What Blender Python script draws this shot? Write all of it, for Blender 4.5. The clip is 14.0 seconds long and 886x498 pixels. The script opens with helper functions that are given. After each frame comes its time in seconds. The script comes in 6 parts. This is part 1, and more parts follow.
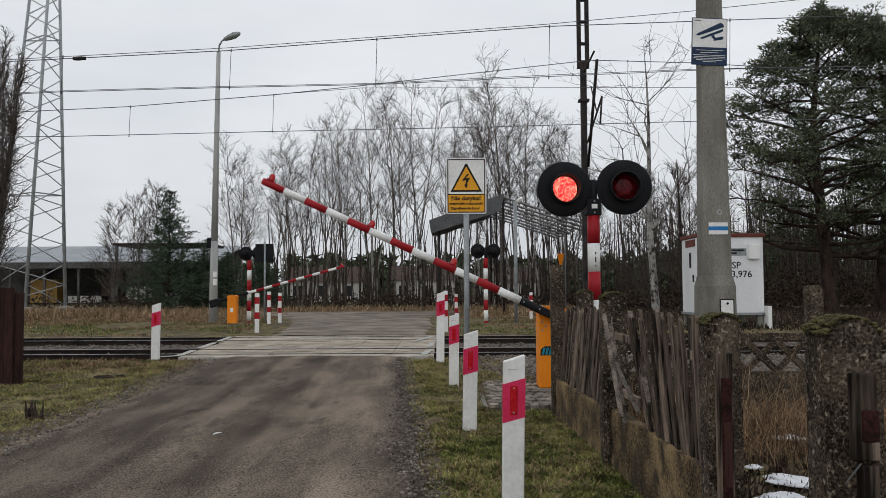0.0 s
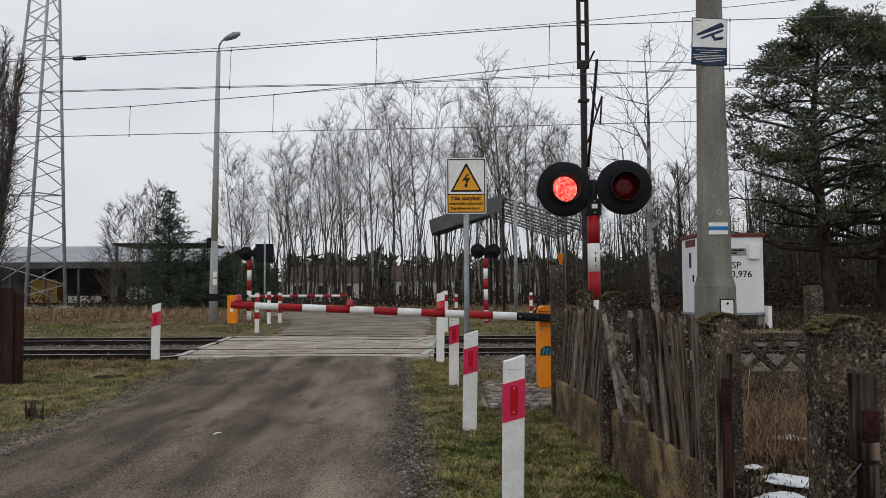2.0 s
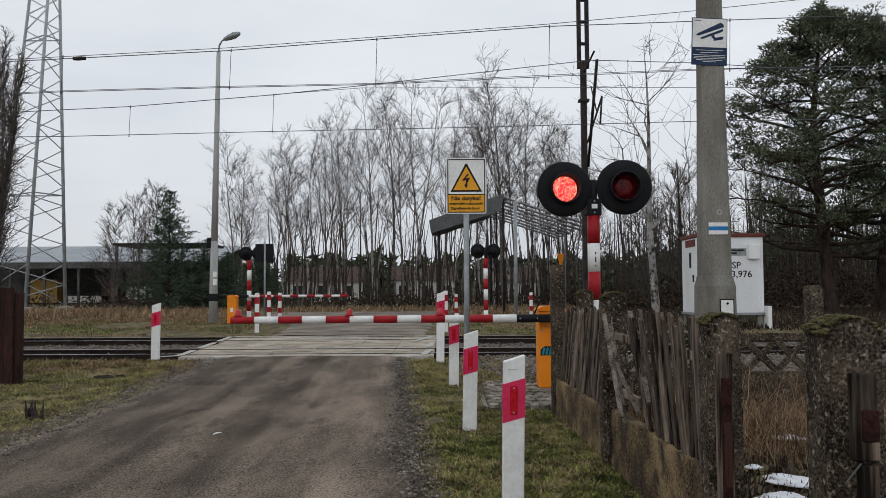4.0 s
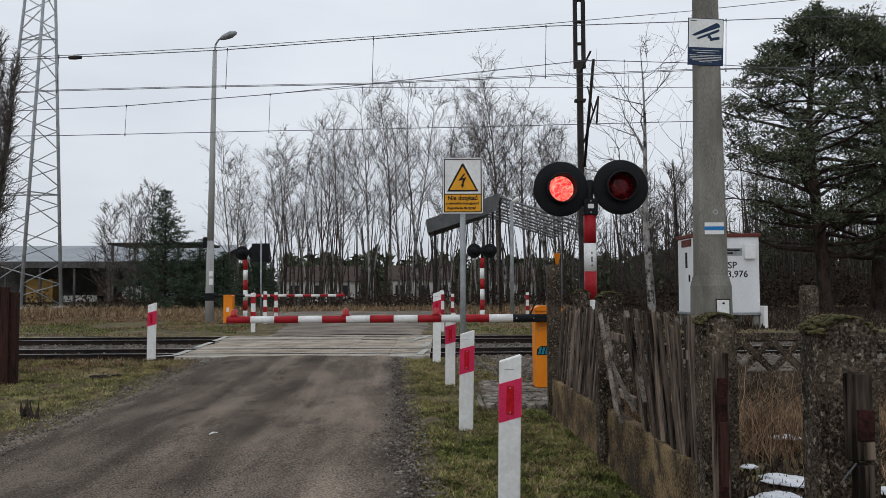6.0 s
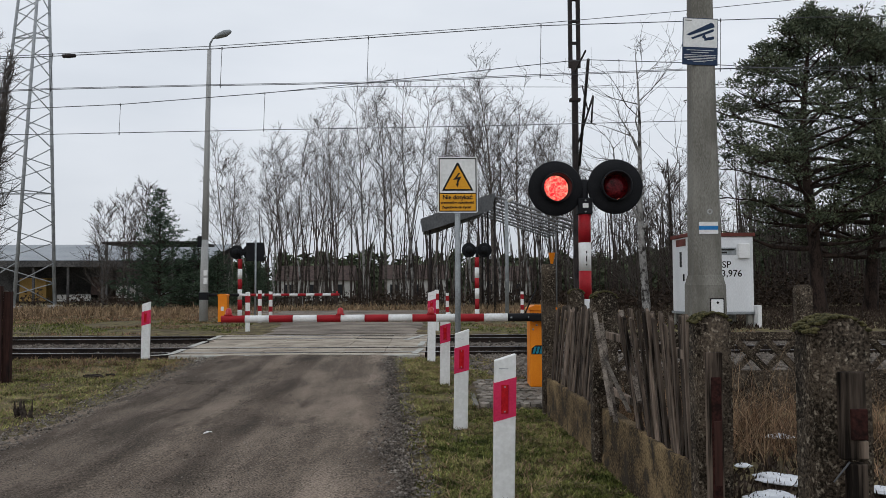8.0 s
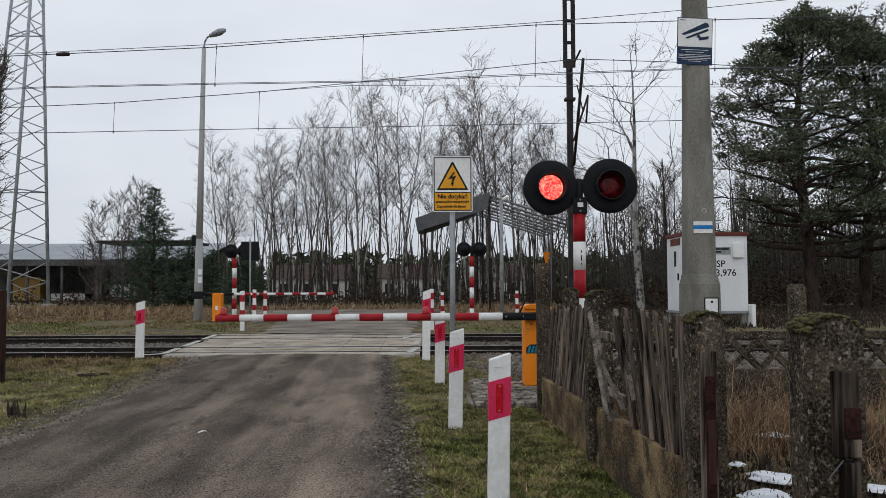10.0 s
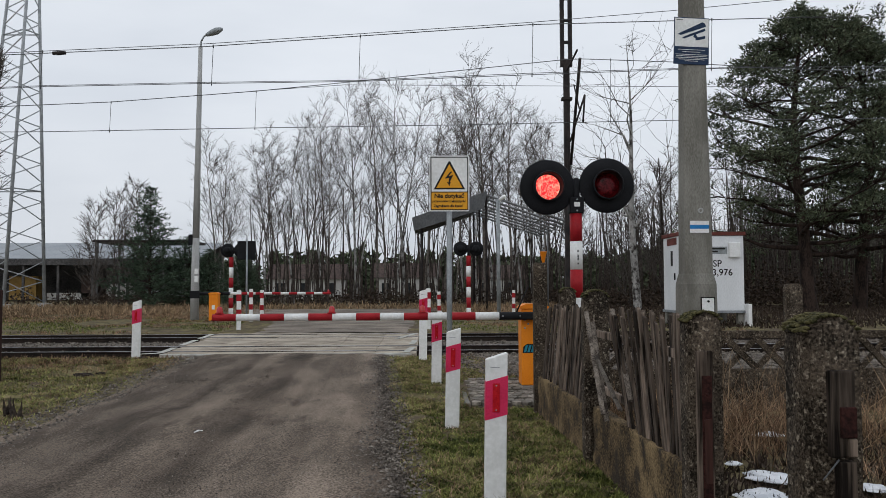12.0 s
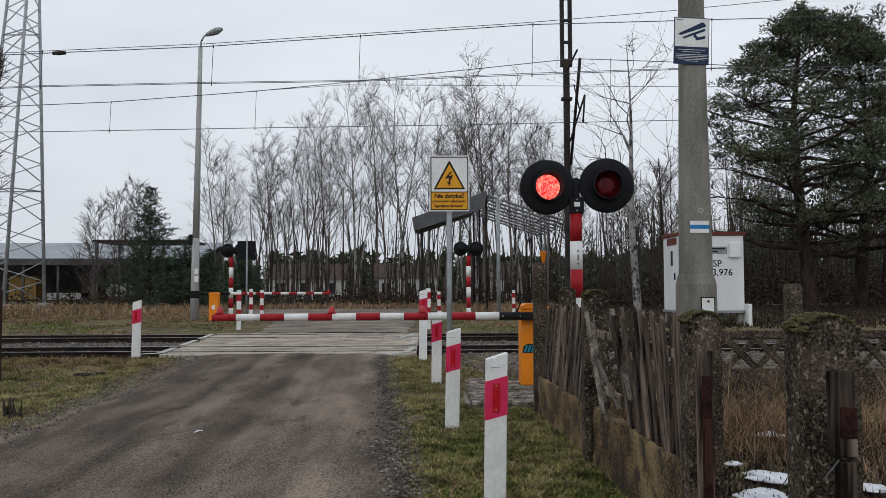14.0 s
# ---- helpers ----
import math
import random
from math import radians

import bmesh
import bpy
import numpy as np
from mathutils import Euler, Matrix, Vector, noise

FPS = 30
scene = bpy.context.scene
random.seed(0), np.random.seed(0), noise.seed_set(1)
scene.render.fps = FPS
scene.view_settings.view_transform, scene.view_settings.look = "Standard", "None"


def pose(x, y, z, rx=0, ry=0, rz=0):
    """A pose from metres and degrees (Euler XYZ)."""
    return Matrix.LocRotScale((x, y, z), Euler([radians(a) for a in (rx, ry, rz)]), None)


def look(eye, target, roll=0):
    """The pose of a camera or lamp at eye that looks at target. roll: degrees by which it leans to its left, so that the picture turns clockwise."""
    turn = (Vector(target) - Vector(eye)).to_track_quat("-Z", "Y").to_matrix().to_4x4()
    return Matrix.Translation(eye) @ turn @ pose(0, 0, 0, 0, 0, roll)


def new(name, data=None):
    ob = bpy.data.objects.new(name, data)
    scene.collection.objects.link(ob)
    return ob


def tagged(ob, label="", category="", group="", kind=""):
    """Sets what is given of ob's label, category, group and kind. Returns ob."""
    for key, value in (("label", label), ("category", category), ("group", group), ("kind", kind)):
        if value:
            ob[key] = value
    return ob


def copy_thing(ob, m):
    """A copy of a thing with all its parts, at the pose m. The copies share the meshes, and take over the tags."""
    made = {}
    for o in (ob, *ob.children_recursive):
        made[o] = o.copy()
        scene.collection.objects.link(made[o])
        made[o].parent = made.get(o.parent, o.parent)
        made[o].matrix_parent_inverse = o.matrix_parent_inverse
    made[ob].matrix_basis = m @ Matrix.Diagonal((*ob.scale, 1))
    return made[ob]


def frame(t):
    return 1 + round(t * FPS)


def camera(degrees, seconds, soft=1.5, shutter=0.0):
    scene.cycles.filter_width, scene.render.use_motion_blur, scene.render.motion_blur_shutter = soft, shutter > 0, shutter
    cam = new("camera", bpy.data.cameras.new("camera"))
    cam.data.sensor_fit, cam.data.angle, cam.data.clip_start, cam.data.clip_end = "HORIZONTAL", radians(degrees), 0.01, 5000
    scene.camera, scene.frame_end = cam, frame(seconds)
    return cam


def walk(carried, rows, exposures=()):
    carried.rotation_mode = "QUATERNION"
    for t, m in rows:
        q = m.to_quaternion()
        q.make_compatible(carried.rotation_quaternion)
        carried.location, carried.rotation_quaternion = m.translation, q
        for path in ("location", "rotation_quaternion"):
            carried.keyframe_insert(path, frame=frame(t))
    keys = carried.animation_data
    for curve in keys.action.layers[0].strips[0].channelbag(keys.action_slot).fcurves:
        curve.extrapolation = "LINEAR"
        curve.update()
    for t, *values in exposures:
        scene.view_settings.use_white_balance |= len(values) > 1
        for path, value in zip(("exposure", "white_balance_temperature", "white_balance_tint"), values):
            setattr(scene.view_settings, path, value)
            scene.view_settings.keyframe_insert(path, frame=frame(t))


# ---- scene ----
cam = camera(56.0, 14.0, soft=0.75)


def aim(pitch, yaw, roll):
    return pose(0, 0, 1.5, 90 + pitch, 0, -yaw) @ pose(0, 0, 0, 0, 0, roll)


PATH = [
    (0.0, aim(2.87, 0.0, -0.30)),
    (3.2, aim(2.87, 0.0, -0.30)),
    (4.3, aim(2.87, 0.0, -0.30)),
    (5.0, aim(2.866, 0.065, -0.298)),
    (5.5, aim(2.86, 0.155, -0.29)),
    (6.0, aim(2.85, 0.247, -0.27)),
    (6.5, aim(2.825, 0.337, -0.27)),
    (7.0, aim(2.815, 0.422, -0.27)),
    (7.5, aim(2.805, 0.511, -0.255)),
    (8.0, aim(2.795, 0.603, -0.245)),
    (9.0, aim(2.765, 0.780, -0.235)),
    (10.0, aim(2.735, 0.955, -0.225)),
    (10.5, aim(2.722, 1.043, -0.22)),
    (11.0, aim(2.704, 1.131, -0.19)),
    (11.5, aim(2.698, 1.175, -0.20)),
    (12.0, aim(2.698, 1.175, -0.20)),
    (14.0, aim(2.698, 1.175, -0.20)),
]
walk(cam, PATH, [(0.0, 0.07, 6470, 10), (3.2, 0.07, 6420, 10), (5.3, 0.07, 6240, 10), (14.0, 0.07, 6240, 10)])

# ---- sky and light: an overcast winter day ----
world = bpy.data.worlds.new("overcast_sky")
scene.world = world
world.use_nodes = True
wn, wl = world.node_tree.nodes, world.node_tree.links
wn.clear()
sky = wn.new("ShaderNodeTexSky")
sky.sky_type, sky.sun_disc = "NISHITA", False
sky.sun_elevation, sky.sun_rotation = radians(24), radians(200)
sky.air_density, sky.dust_density = 1.0, 3.0
coord = wn.new("ShaderNodeTexCoord")
stretch = wn.new("ShaderNodeMapping")
stretch.inputs["Scale"].default_value = (1.0, 1.0, 3.5)
wl.new(coord.outputs["Generated"], stretch.inputs["Vector"])
cloud = wn.new("ShaderNodeTexNoise")
cloud.inputs["Scale"].default_value, cloud.inputs["Detail"].default_value = 2.2, 5.0
cloud.inputs["Roughness"].default_value = 0.5
wl.new(stretch.outputs["Vector"], cloud.inputs["Vector"])
ramp = wn.new("ShaderNodeValToRGB")
ramp.color_ramp.elements[0].position, ramp.color_ramp.elements[0].color = 0.30, (0.67, 0.70, 0.74, 1)
ramp.color_ramp.elements[1].position, ramp.color_ramp.elements[1].color = 0.70, (0.83, 0.85, 0.875, 1)
wl.new(cloud.outputs["Fac"], ramp.inputs["Fac"])
clear = wn.new("ShaderNodeBackground")
clear.inputs["Strength"].default_value = 0.05
wl.new(sky.outputs["Color"], clear.inputs["Color"])
cover = wn.new("ShaderNodeBackground")
cover.inputs["Strength"].default_value = 1.0
split = wn.new("ShaderNodeSeparateXYZ")
wl.new(coord.outputs["Generated"], split.inputs[0])
rise = wn.new("ShaderNodeMapRange")
rise.inputs["From Min"].default_value, rise.inputs["From Max"].default_value = 0.0, 0.24
rise.inputs["To Min"].default_value, rise.inputs["To Max"].default_value = 0.84, 1.0
wl.new(split.outputs["Z"], rise.inputs["Value"])
veil = wn.new("ShaderNodeVectorMath")
veil.operation = "SCALE"
wl.new(ramp.outputs["Color"], veil.inputs[0])
wl.new(rise.outputs[0], veil.inputs["Scale"])
wl.new(veil.outputs[0], cover.inputs["Color"])
blend = wn.new("ShaderNodeMixShader")
blend.inputs["Fac"].default_value = 0.95
wl.new(clear.outputs[0], blend.inputs[1])
wl.new(cover.outputs[0], blend.inputs[2])
wout = wn.new("ShaderNodeOutputWorld")
wl.new(blend.outputs[0], wout.inputs["Surface"])

sun = new("sun", bpy.data.lights.new("sun", "SUN"))
sun.data.energy, sun.data.angle, sun.data.color = 0.35, radians(40), (1.0, 0.97, 0.93)
sun.matrix_world = look((-6, -14, 9), (0, 0, 0))


# ---- materials ----
def rgba(c):
    return (c[0], c[1], c[2], 1.0)


def surface(name, dark, light, rough=0.8, scale=6.0, bump=0.2, grain=60.0, metal=0.0, spread=0.0, stretch_z=1.0,
            stain=None, stain_scale=1.5, stain_at=0.58, spec=0.15, island=False, lo=0.40, hi=0.60, fine_share=0.45, stretch_y=1.0, turn=0.0, even_grain=False):
    """A procedural surface: large blotches, fine grain, relief and an optional stain colour."""
    mat = bpy.data.materials.new(name)
    mat.use_nodes = True
    n, l = mat.node_tree.nodes, mat.node_tree.links
    shader = n["Principled BSDF"]
    shader.inputs["Roughness"].default_value = rough
    shader.inputs["Metallic"].default_value = metal
    shader.inputs["Specular IOR Level"].default_value = spec
    mp = n.new("ShaderNodeMapping")
    mp.inputs["Scale"].default_value = (1, stretch_y, stretch_z)
    mp.inputs["Rotation"].default_value = (0, 0, radians(turn))
    geo = n.new("ShaderNodeNewGeometry")
    l.new(geo.outputs["Position"], mp.inputs["Vector"])
    big = n.new("ShaderNodeTexNoise")
    big.inputs["Scale"].default_value, big.inputs["Detail"].default_value = scale, 6.0
    fine = n.new("ShaderNodeTexNoise")
    fine.inputs["Scale"].default_value, fine.inputs["Detail"].default_value = grain, 4.0
    l.new(mp.outputs[0], big.inputs["Vector"])
    l.new(geo.outputs["Position"] if even_grain else mp.outputs[0], fine.inputs["Vector"])
    both = n.new("ShaderNodeMix")
    both.data_type = "FLOAT"
    both.inputs[0].default_value = fine_share
    l.new(big.outputs["Fac"], both.inputs[2])
    l.new(fine.outputs["Fac"], both.inputs[3])
    cr = n.new("ShaderNodeValToRGB")
    cr.color_ramp.elements[0].position, cr.color_ramp.elements[0].color = lo, rgba(dark)
    cr.color_ramp.elements[1].position, cr.color_ramp.elements[1].color = hi, rgba(light)
    l.new(both.outputs[0], cr.inputs["Fac"])
    colour = cr.outputs["Color"]
    if stain:
        patch = n.new("ShaderNodeTexNoise")
        patch.inputs["Scale"].default_value, patch.inputs["Detail"].default_value = stain_scale, 8.0
        patch.inputs["Roughness"].default_value = 0.65
        l.new(mp.outputs[0], patch.inputs["Vector"])
        pr = n.new("ShaderNodeValToRGB")
        pr.color_ramp.elements[0].position, pr.color_ramp.elements[1].position = stain_at - 0.05, stain_at + 0.07
        l.new(patch.outputs["Fac"], pr.inputs["Fac"])
        mx = n.new("ShaderNodeMix")
        mx.data_type = "RGBA"
        l.new(pr.outputs["Color"], mx.inputs[0])
        l.new(colour, mx.inputs[6])
        mx.inputs[7].default_value = rgba(stain)
        colour = mx.outputs[2]
    if spread:
        hs = n.new("ShaderNodeHueSaturation")
        if island:
            rnd = geo.outputs["Random Per Island"]
        else:
            rnd = n.new("ShaderNodeObjectInfo").outputs["Random"]
        mr = n.new("ShaderNodeMapRange")
        mr.inputs["To Min"].default_value, mr.inputs["To Max"].default_value = 1 - spread, 1 + spread
        l.new(rnd, mr.inputs["Value"])
        l.new(mr.outputs[0], hs.inputs["Value"])
        l.new(colour, hs.inputs["Color"])
        colour = hs.outputs["Color"]
    l.new(colour, shader.inputs["Base Color"])
    if bump:
        bp = n.new("ShaderNodeBump")
        bp.inputs["Strength"].default_value, bp.inputs["Distance"].default_value = bump, 0.02
        l.new(fine.outputs["Fac"] if even_grain else both.outputs[0], bp.inputs["Height"])
        l.new(bp.outputs[0], shader.inputs["Normal"])
    return mat


def glow(name, deep, bright, strength, scale=40.0):
    """A lit lens: uneven, with brighter facets."""
    mat = bpy.data.materials.new(name)
    mat.use_nodes = True
    n, l = mat.node_tree.nodes, mat.node_tree.links
    shader = n["Principled BSDF"]
    tc = n.new("ShaderNodeTexCoord")
    no = n.new("ShaderNodeTexNoise")
    no.inputs["Scale"].default_value, no.inputs["Detail"].default_value = scale, 2.0
    no.inputs["Distortion"].default_value = 1.5
    l.new(tc.outputs["Object"], no.inputs["Vector"])
    cr = n.new("ShaderNodeValToRGB")
    cr.color_ramp.elements[0].position, cr.color_ramp.elements[0].color = 0.42, rgba(deep)
    cr.color_ramp.elements[1].position, cr.color_ramp.elements[1].color = 0.68, rgba(bright)
    l.new(no.outputs["Fac"], cr.inputs["Fac"])
    l.new(cr.outputs["Color"], shader.inputs["Emission Color"])
    shader.inputs["Base Color"].default_value = rgba(deep)
    shader.inputs["Emission Strength"].default_value = strength
    shader.inputs["Roughness"].default_value = 0.2
    return mat


M_grass = surface("grass_ground", (0.030, 0.024, 0.011), (0.215, 0.18, 0.085), 0.95, 3.0, 1.0, 32, stain=(0.10, 0.074, 0.052), stain_scale=1.1, stain_at=0.54)

M_gravel = surface("dark_gravel", (0.024, 0.019, 0.015), (0.14, 0.117, 0.095), 0.9, 5, 1.0, 60)
M_slab = surface("crossing_concrete", (0.25, 0.21, 0.165), (0.48, 0.42, 0.34), 0.9, 1.4, 0.4, 50, spread=0.08, stain=(0.19, 0.155, 0.12), stain_scale=2.0)
M_ballast = surface("ballast_stone", (0.04, 0.033, 0.027), (0.19, 0.165, 0.14), 0.95, 9, 1.0, 40)
M_rail = surface("rusty_rail", (0.012, 0.009, 0.008), (0.032, 0.023, 0.018), 0.75, 4, 0.3, 80)
M_railtop = surface("worn_rail_head", (0.28, 0.28, 0.29), (0.42, 0.42, 0.43), 0.35, 4, 0.05, 90, metal=0.9)
M_sleeper = surface("sleeper_concrete", (0.14, 0.13, 0.12), (0.25, 0.24, 0.22), 0.9, 5, 0.4, 60)
M_concrete = surface("old_concrete", (0.145, 0.138, 0.118), (0.265, 0.255, 0.225), 0.9, 2.0, 0.15, 80, stretch_z=0.3, stain=(0.13, 0.122, 0.104), stain_scale=1.2)
M_mossy = surface("weathered_aggregate_concrete", (0.012, 0.009, 0.006), (0.135, 0.104, 0.076), 0.95, 5, 1.0, 80, stain=(0.30, 0.255, 0.195), stain_scale=38.0, stain_at=0.60, lo=0.41, hi=0.66, fine_share=0.55)
M_plinth = surface("damp_concrete_plinth", (0.028, 0.019, 0.012), (0.31, 0.22, 0.115), 0.95, 2.4, 1.0, 60, stain=(0.045, 0.035, 0.026), stain_scale=5.0, stain_at=0.55, lo=0.40, hi=0.64, fine_share=0.5)
M_moss = surface("moss", (0.025, 0.025, 0.010), (0.125, 0.11, 0.05), 1.0, 20, 1.0, 70)
M_wood = surface("grey_weathered_wood", (0.010, 0.007, 0.005), (0.24, 0.185, 0.145), 0.9, 9, 0.9, 42, stretch_z=0.08, spread=0.55, lo=0.41, hi=0.66)
M_bleached = surface("bleached_wood", (0.05, 0.04, 0.033), (0.24, 0.205, 0.17), 0.9, 12, 0.5, 90, spread=0.3)
M_brownwood = surface("brown_stained_wood", (0.010, 0.006, 0.005), (0.042, 0.018, 0.014), 0.8, 6, 0.5, 50, stretch_z=0.1, spread=0.35)
M_rust = surface("rusted_steel", (0.014, 0.007, 0.006), (0.05, 0.019, 0.016), 0.9, 12, 0.5, 60, spec=0.1)
M_white = surface("white_plastic", (0.70, 0.70, 0.68), (0.84, 0.84, 0.83), 0.45, 2, 0.03, 30, stain=(0.6, 0.585, 0.54), stain_scale=3, stain_at=0.66)
M_pink = surface("magenta_red_band", (0.52, 0.02, 0.075), (0.66, 0.035, 0.11), 0.4, 5, 0.02, 60)
M_red = surface("red_paint", (0.27, 0.012, 0.018), (0.37, 0.02, 0.026), 0.45, 4, 0.03, 60)
M_reflector = surface("red_reflector", (0.38, 0.006, 0.012), (0.55, 0.015, 0.02), 0.15, 30, 0.2, 120)
M_orange = surface("orange_powder_coat", (0.76, 0.215, 0.012), (0.86, 0.28, 0.02), 0.4, 2, 0.03, 60, stain=(0.55, 0.17, 0.03), stain_scale=5, stain_at=0.7)
M_yellow = surface("signal_yellow", (0.68, 0.31, 0.018), (0.76, 0.36, 0.026), 0.4, 3, 0.0, 60)
M_black = surface("matt_black", (0.004, 0.0045, 0.006), (0.009, 0.0095, 0.012), 0.75, 5, 0.05, 60, spec=0.25)
M_ink = surface("black_ink", (0.012, 0.011, 0.010), (0.02, 0.018, 0.016), 0.6, 5, 0.0, 60)
M_steel = surface("galvanised_steel", (0.21, 0.225, 0.23), (0.34, 0.36, 0.37), 0.5, 5, 0.05, 60, metal=0.35)
M_tower = surface("tower_galvanised_steel", (0.27, 0.285, 0.295), (0.40, 0.42, 0.43), 0.6, 3, 0.0, 60)
M_mast = surface("dark_mast_steel", (0.015, 0.014, 0.015), (0.045, 0.036, 0.033), 0.7, 3, 0.1, 50)
M_wire = surface("overhead_wire", (0.07, 0.072, 0.076), (0.12, 0.122, 0.126), 0.6, 3, 0.0, 50)
M_lamp = surface("lamp_post_concrete", (0.28, 0.28, 0.27), (0.42, 0.42, 0.41), 0.85, 2, 0.1, 60, stretch_z=0.3)
M_cabin = surface("white_cabin_sheet", (0.66, 0.67, 0.68), (0.78, 0.79, 0.80), 0.5, 1.0, 0.03, 30, stretch_z=0.4)
M_cabinroof = surface("brown_red_roof_trim", (0.10, 0.03, 0.022), (0.17, 0.05, 0.04), 0.6, 3, 0.05, 50)
M_navy = surface("navy_sign_print", (0.018, 0.035, 0.075), (0.028, 0.05, 0.10), 0.45, 5, 0.0, 60)
M_blue = surface("trail_mark_blue", (0.02, 0.16, 0.42), (0.03, 0.22, 0.52), 0.6, 20, 0.1, 60)
M_teal = surface("teal_print", (0.02, 0.19, 0.26), (0.03, 0.25, 0.33), 0.5, 20, 0.0, 60)
M_bark = surface("dark_bark", (0.018, 0.014, 0.012), (0.085, 0.068, 0.058), 0.95, 5, 0.4, 30)
M_greybark = surface("grey_brown_bark", (0.07, 0.06, 0.052), (0.22, 0.195, 0.17), 0.95, 5, 0.4, 30)
M_twig = surface("bare_twigs", (0.045, 0.038, 0.033), (0.12, 0.104, 0.092), 0.95, 3, 0.0, 30)
M_birch = surface("birch_bark", (0.18, 0.17, 0.16), (0.42, 0.41, 0.39), 0.9, 3, 0.2, 30, stain=(0.04, 0.035, 0.032), stain_scale=2.2, stain_at=0.54, stretch_z=0.8)
M_oldbirch = surface("old_birch_bark", (0.22, 0.21, 0.20), (0.42, 0.41, 0.39), 0.9, 3, 0.2, 30, stain=(0.04, 0.035, 0.032), stain_scale=2.6, stain_at=0.55, stretch_z=0.8)
M_pine = surface("pine_needles", (0.032, 0.044, 0.028), (0.125, 0.142, 0.085), 0.9, 0.8, 0.0, 8, spread=0.5, island=True)
M_spruce = surface("spruce_needles", (0.03, 0.05, 0.032), (0.09, 0.125, 0.08), 0.9, 0.8, 0.0, 8, spread=0.45, island=True)
M_pinebark = surface("pine_bark", (0.012, 0.009, 0.008), (0.05, 0.034, 0.027), 0.95, 4, 0.5, 20, stretch_z=0.4)
M_blade = surface("short_winter_grass", (0.05, 0.058, 0.015), (0.33, 0.33, 0.115), 0.9, 3.0, 0.0, 14, spread=0.65, island=True)
M_straw = surface("dry_straw", (0.12, 0.076, 0.044), (0.40, 0.285, 0.175), 0.9, 3, 0.0, 30, spread=0.5, island=True)
M_brush = surface("brown_undergrowth", (0.018, 0.013, 0.009), (0.075, 0.054, 0.041), 0.95, 2, 0.0, 30, spread=0.5, island=True)
M_drygrass = surface("tangled_dead_grass", (0.07, 0.038, 0.020), (0.36, 0.235, 0.145), 0.9, 3, 0.0, 30, spread=0.65, island=True)
M_lush = surface("damp_green_grass", (0.024, 0.036, 0.009), (0.19, 0.205, 0.055), 0.9, 3.0, 0.0, 14, spread=0.6, island=True)
M_snow = surface("old_snow", (0.55, 0.57, 0.61), (0.78, 0.79, 0.81), 0.7, 8, 0.5, 60)
M_shedroof = surface("pale_sheet_roof", (0.26, 0.28, 0.30), (0.34, 0.36, 0.38), 0.6, 0.3, 0.0, 4)
M_shed = surface("dark_shed", (0.045, 0.044, 0.045), (0.12, 0.115, 0.11), 0.9, 0.5, 0.0, 6)
M_ochre = surface("ochre_board", (0.28, 0.17, 0.05), (0.38, 0.25, 0.09), 0.8, 1, 0.0, 10)
M_plaster = surface("pale_house_render", (0.42, 0.41, 0.39), (0.58, 0.57, 0.55), 0.9, 1, 0.0, 10)
M_tile = surface("dark_roof_tiles", (0.04, 0.03, 0.028), (0.10, 0.07, 0.06), 0.85, 3, 0.1, 20)
M_glass = surface("dark_window_glass", (0.02, 0.022, 0.025), (0.04, 0.042, 0.045), 0.1, 1, 0.0, 10)
M_rafter = surface("weathered_rafter_steel", (0.11, 0.112, 0.115), (0.19, 0.192, 0.196), 0.7, 1, 0.0, 10)
M_sheet = surface("canopy_sheet", (0.075, 0.077, 0.08), (0.125, 0.128, 0.132), 0.7, 1, 0.0, 10)
M_lens_on = glow("lit_red_lens", (0.70, 0.008, 0.014), (1.0, 0.40, 0.27), 1.35, 26)
M_lens_off = surface("dark_red_lens", (0.03, 0.002, 0.003), (0.15, 0.008, 0.012), 0.12, 14, 0.4, 40)
M_beacon = glow("barrier_beacon_red", (0.22, 0.006, 0.008), (0.8, 0.04, 0.03), 0.25, 60)
M_paint = surface("worn_white_line", (0.32, 0.31, 0.28), (0.55, 0.54, 0.50), 0.8, 6, 0.1, 50)
M_paver = surface("concrete_paver", (0.11, 0.096, 0.078), (0.30, 0.265, 0.225), 0.9, 6, 0.5, 60, spread=0.35)



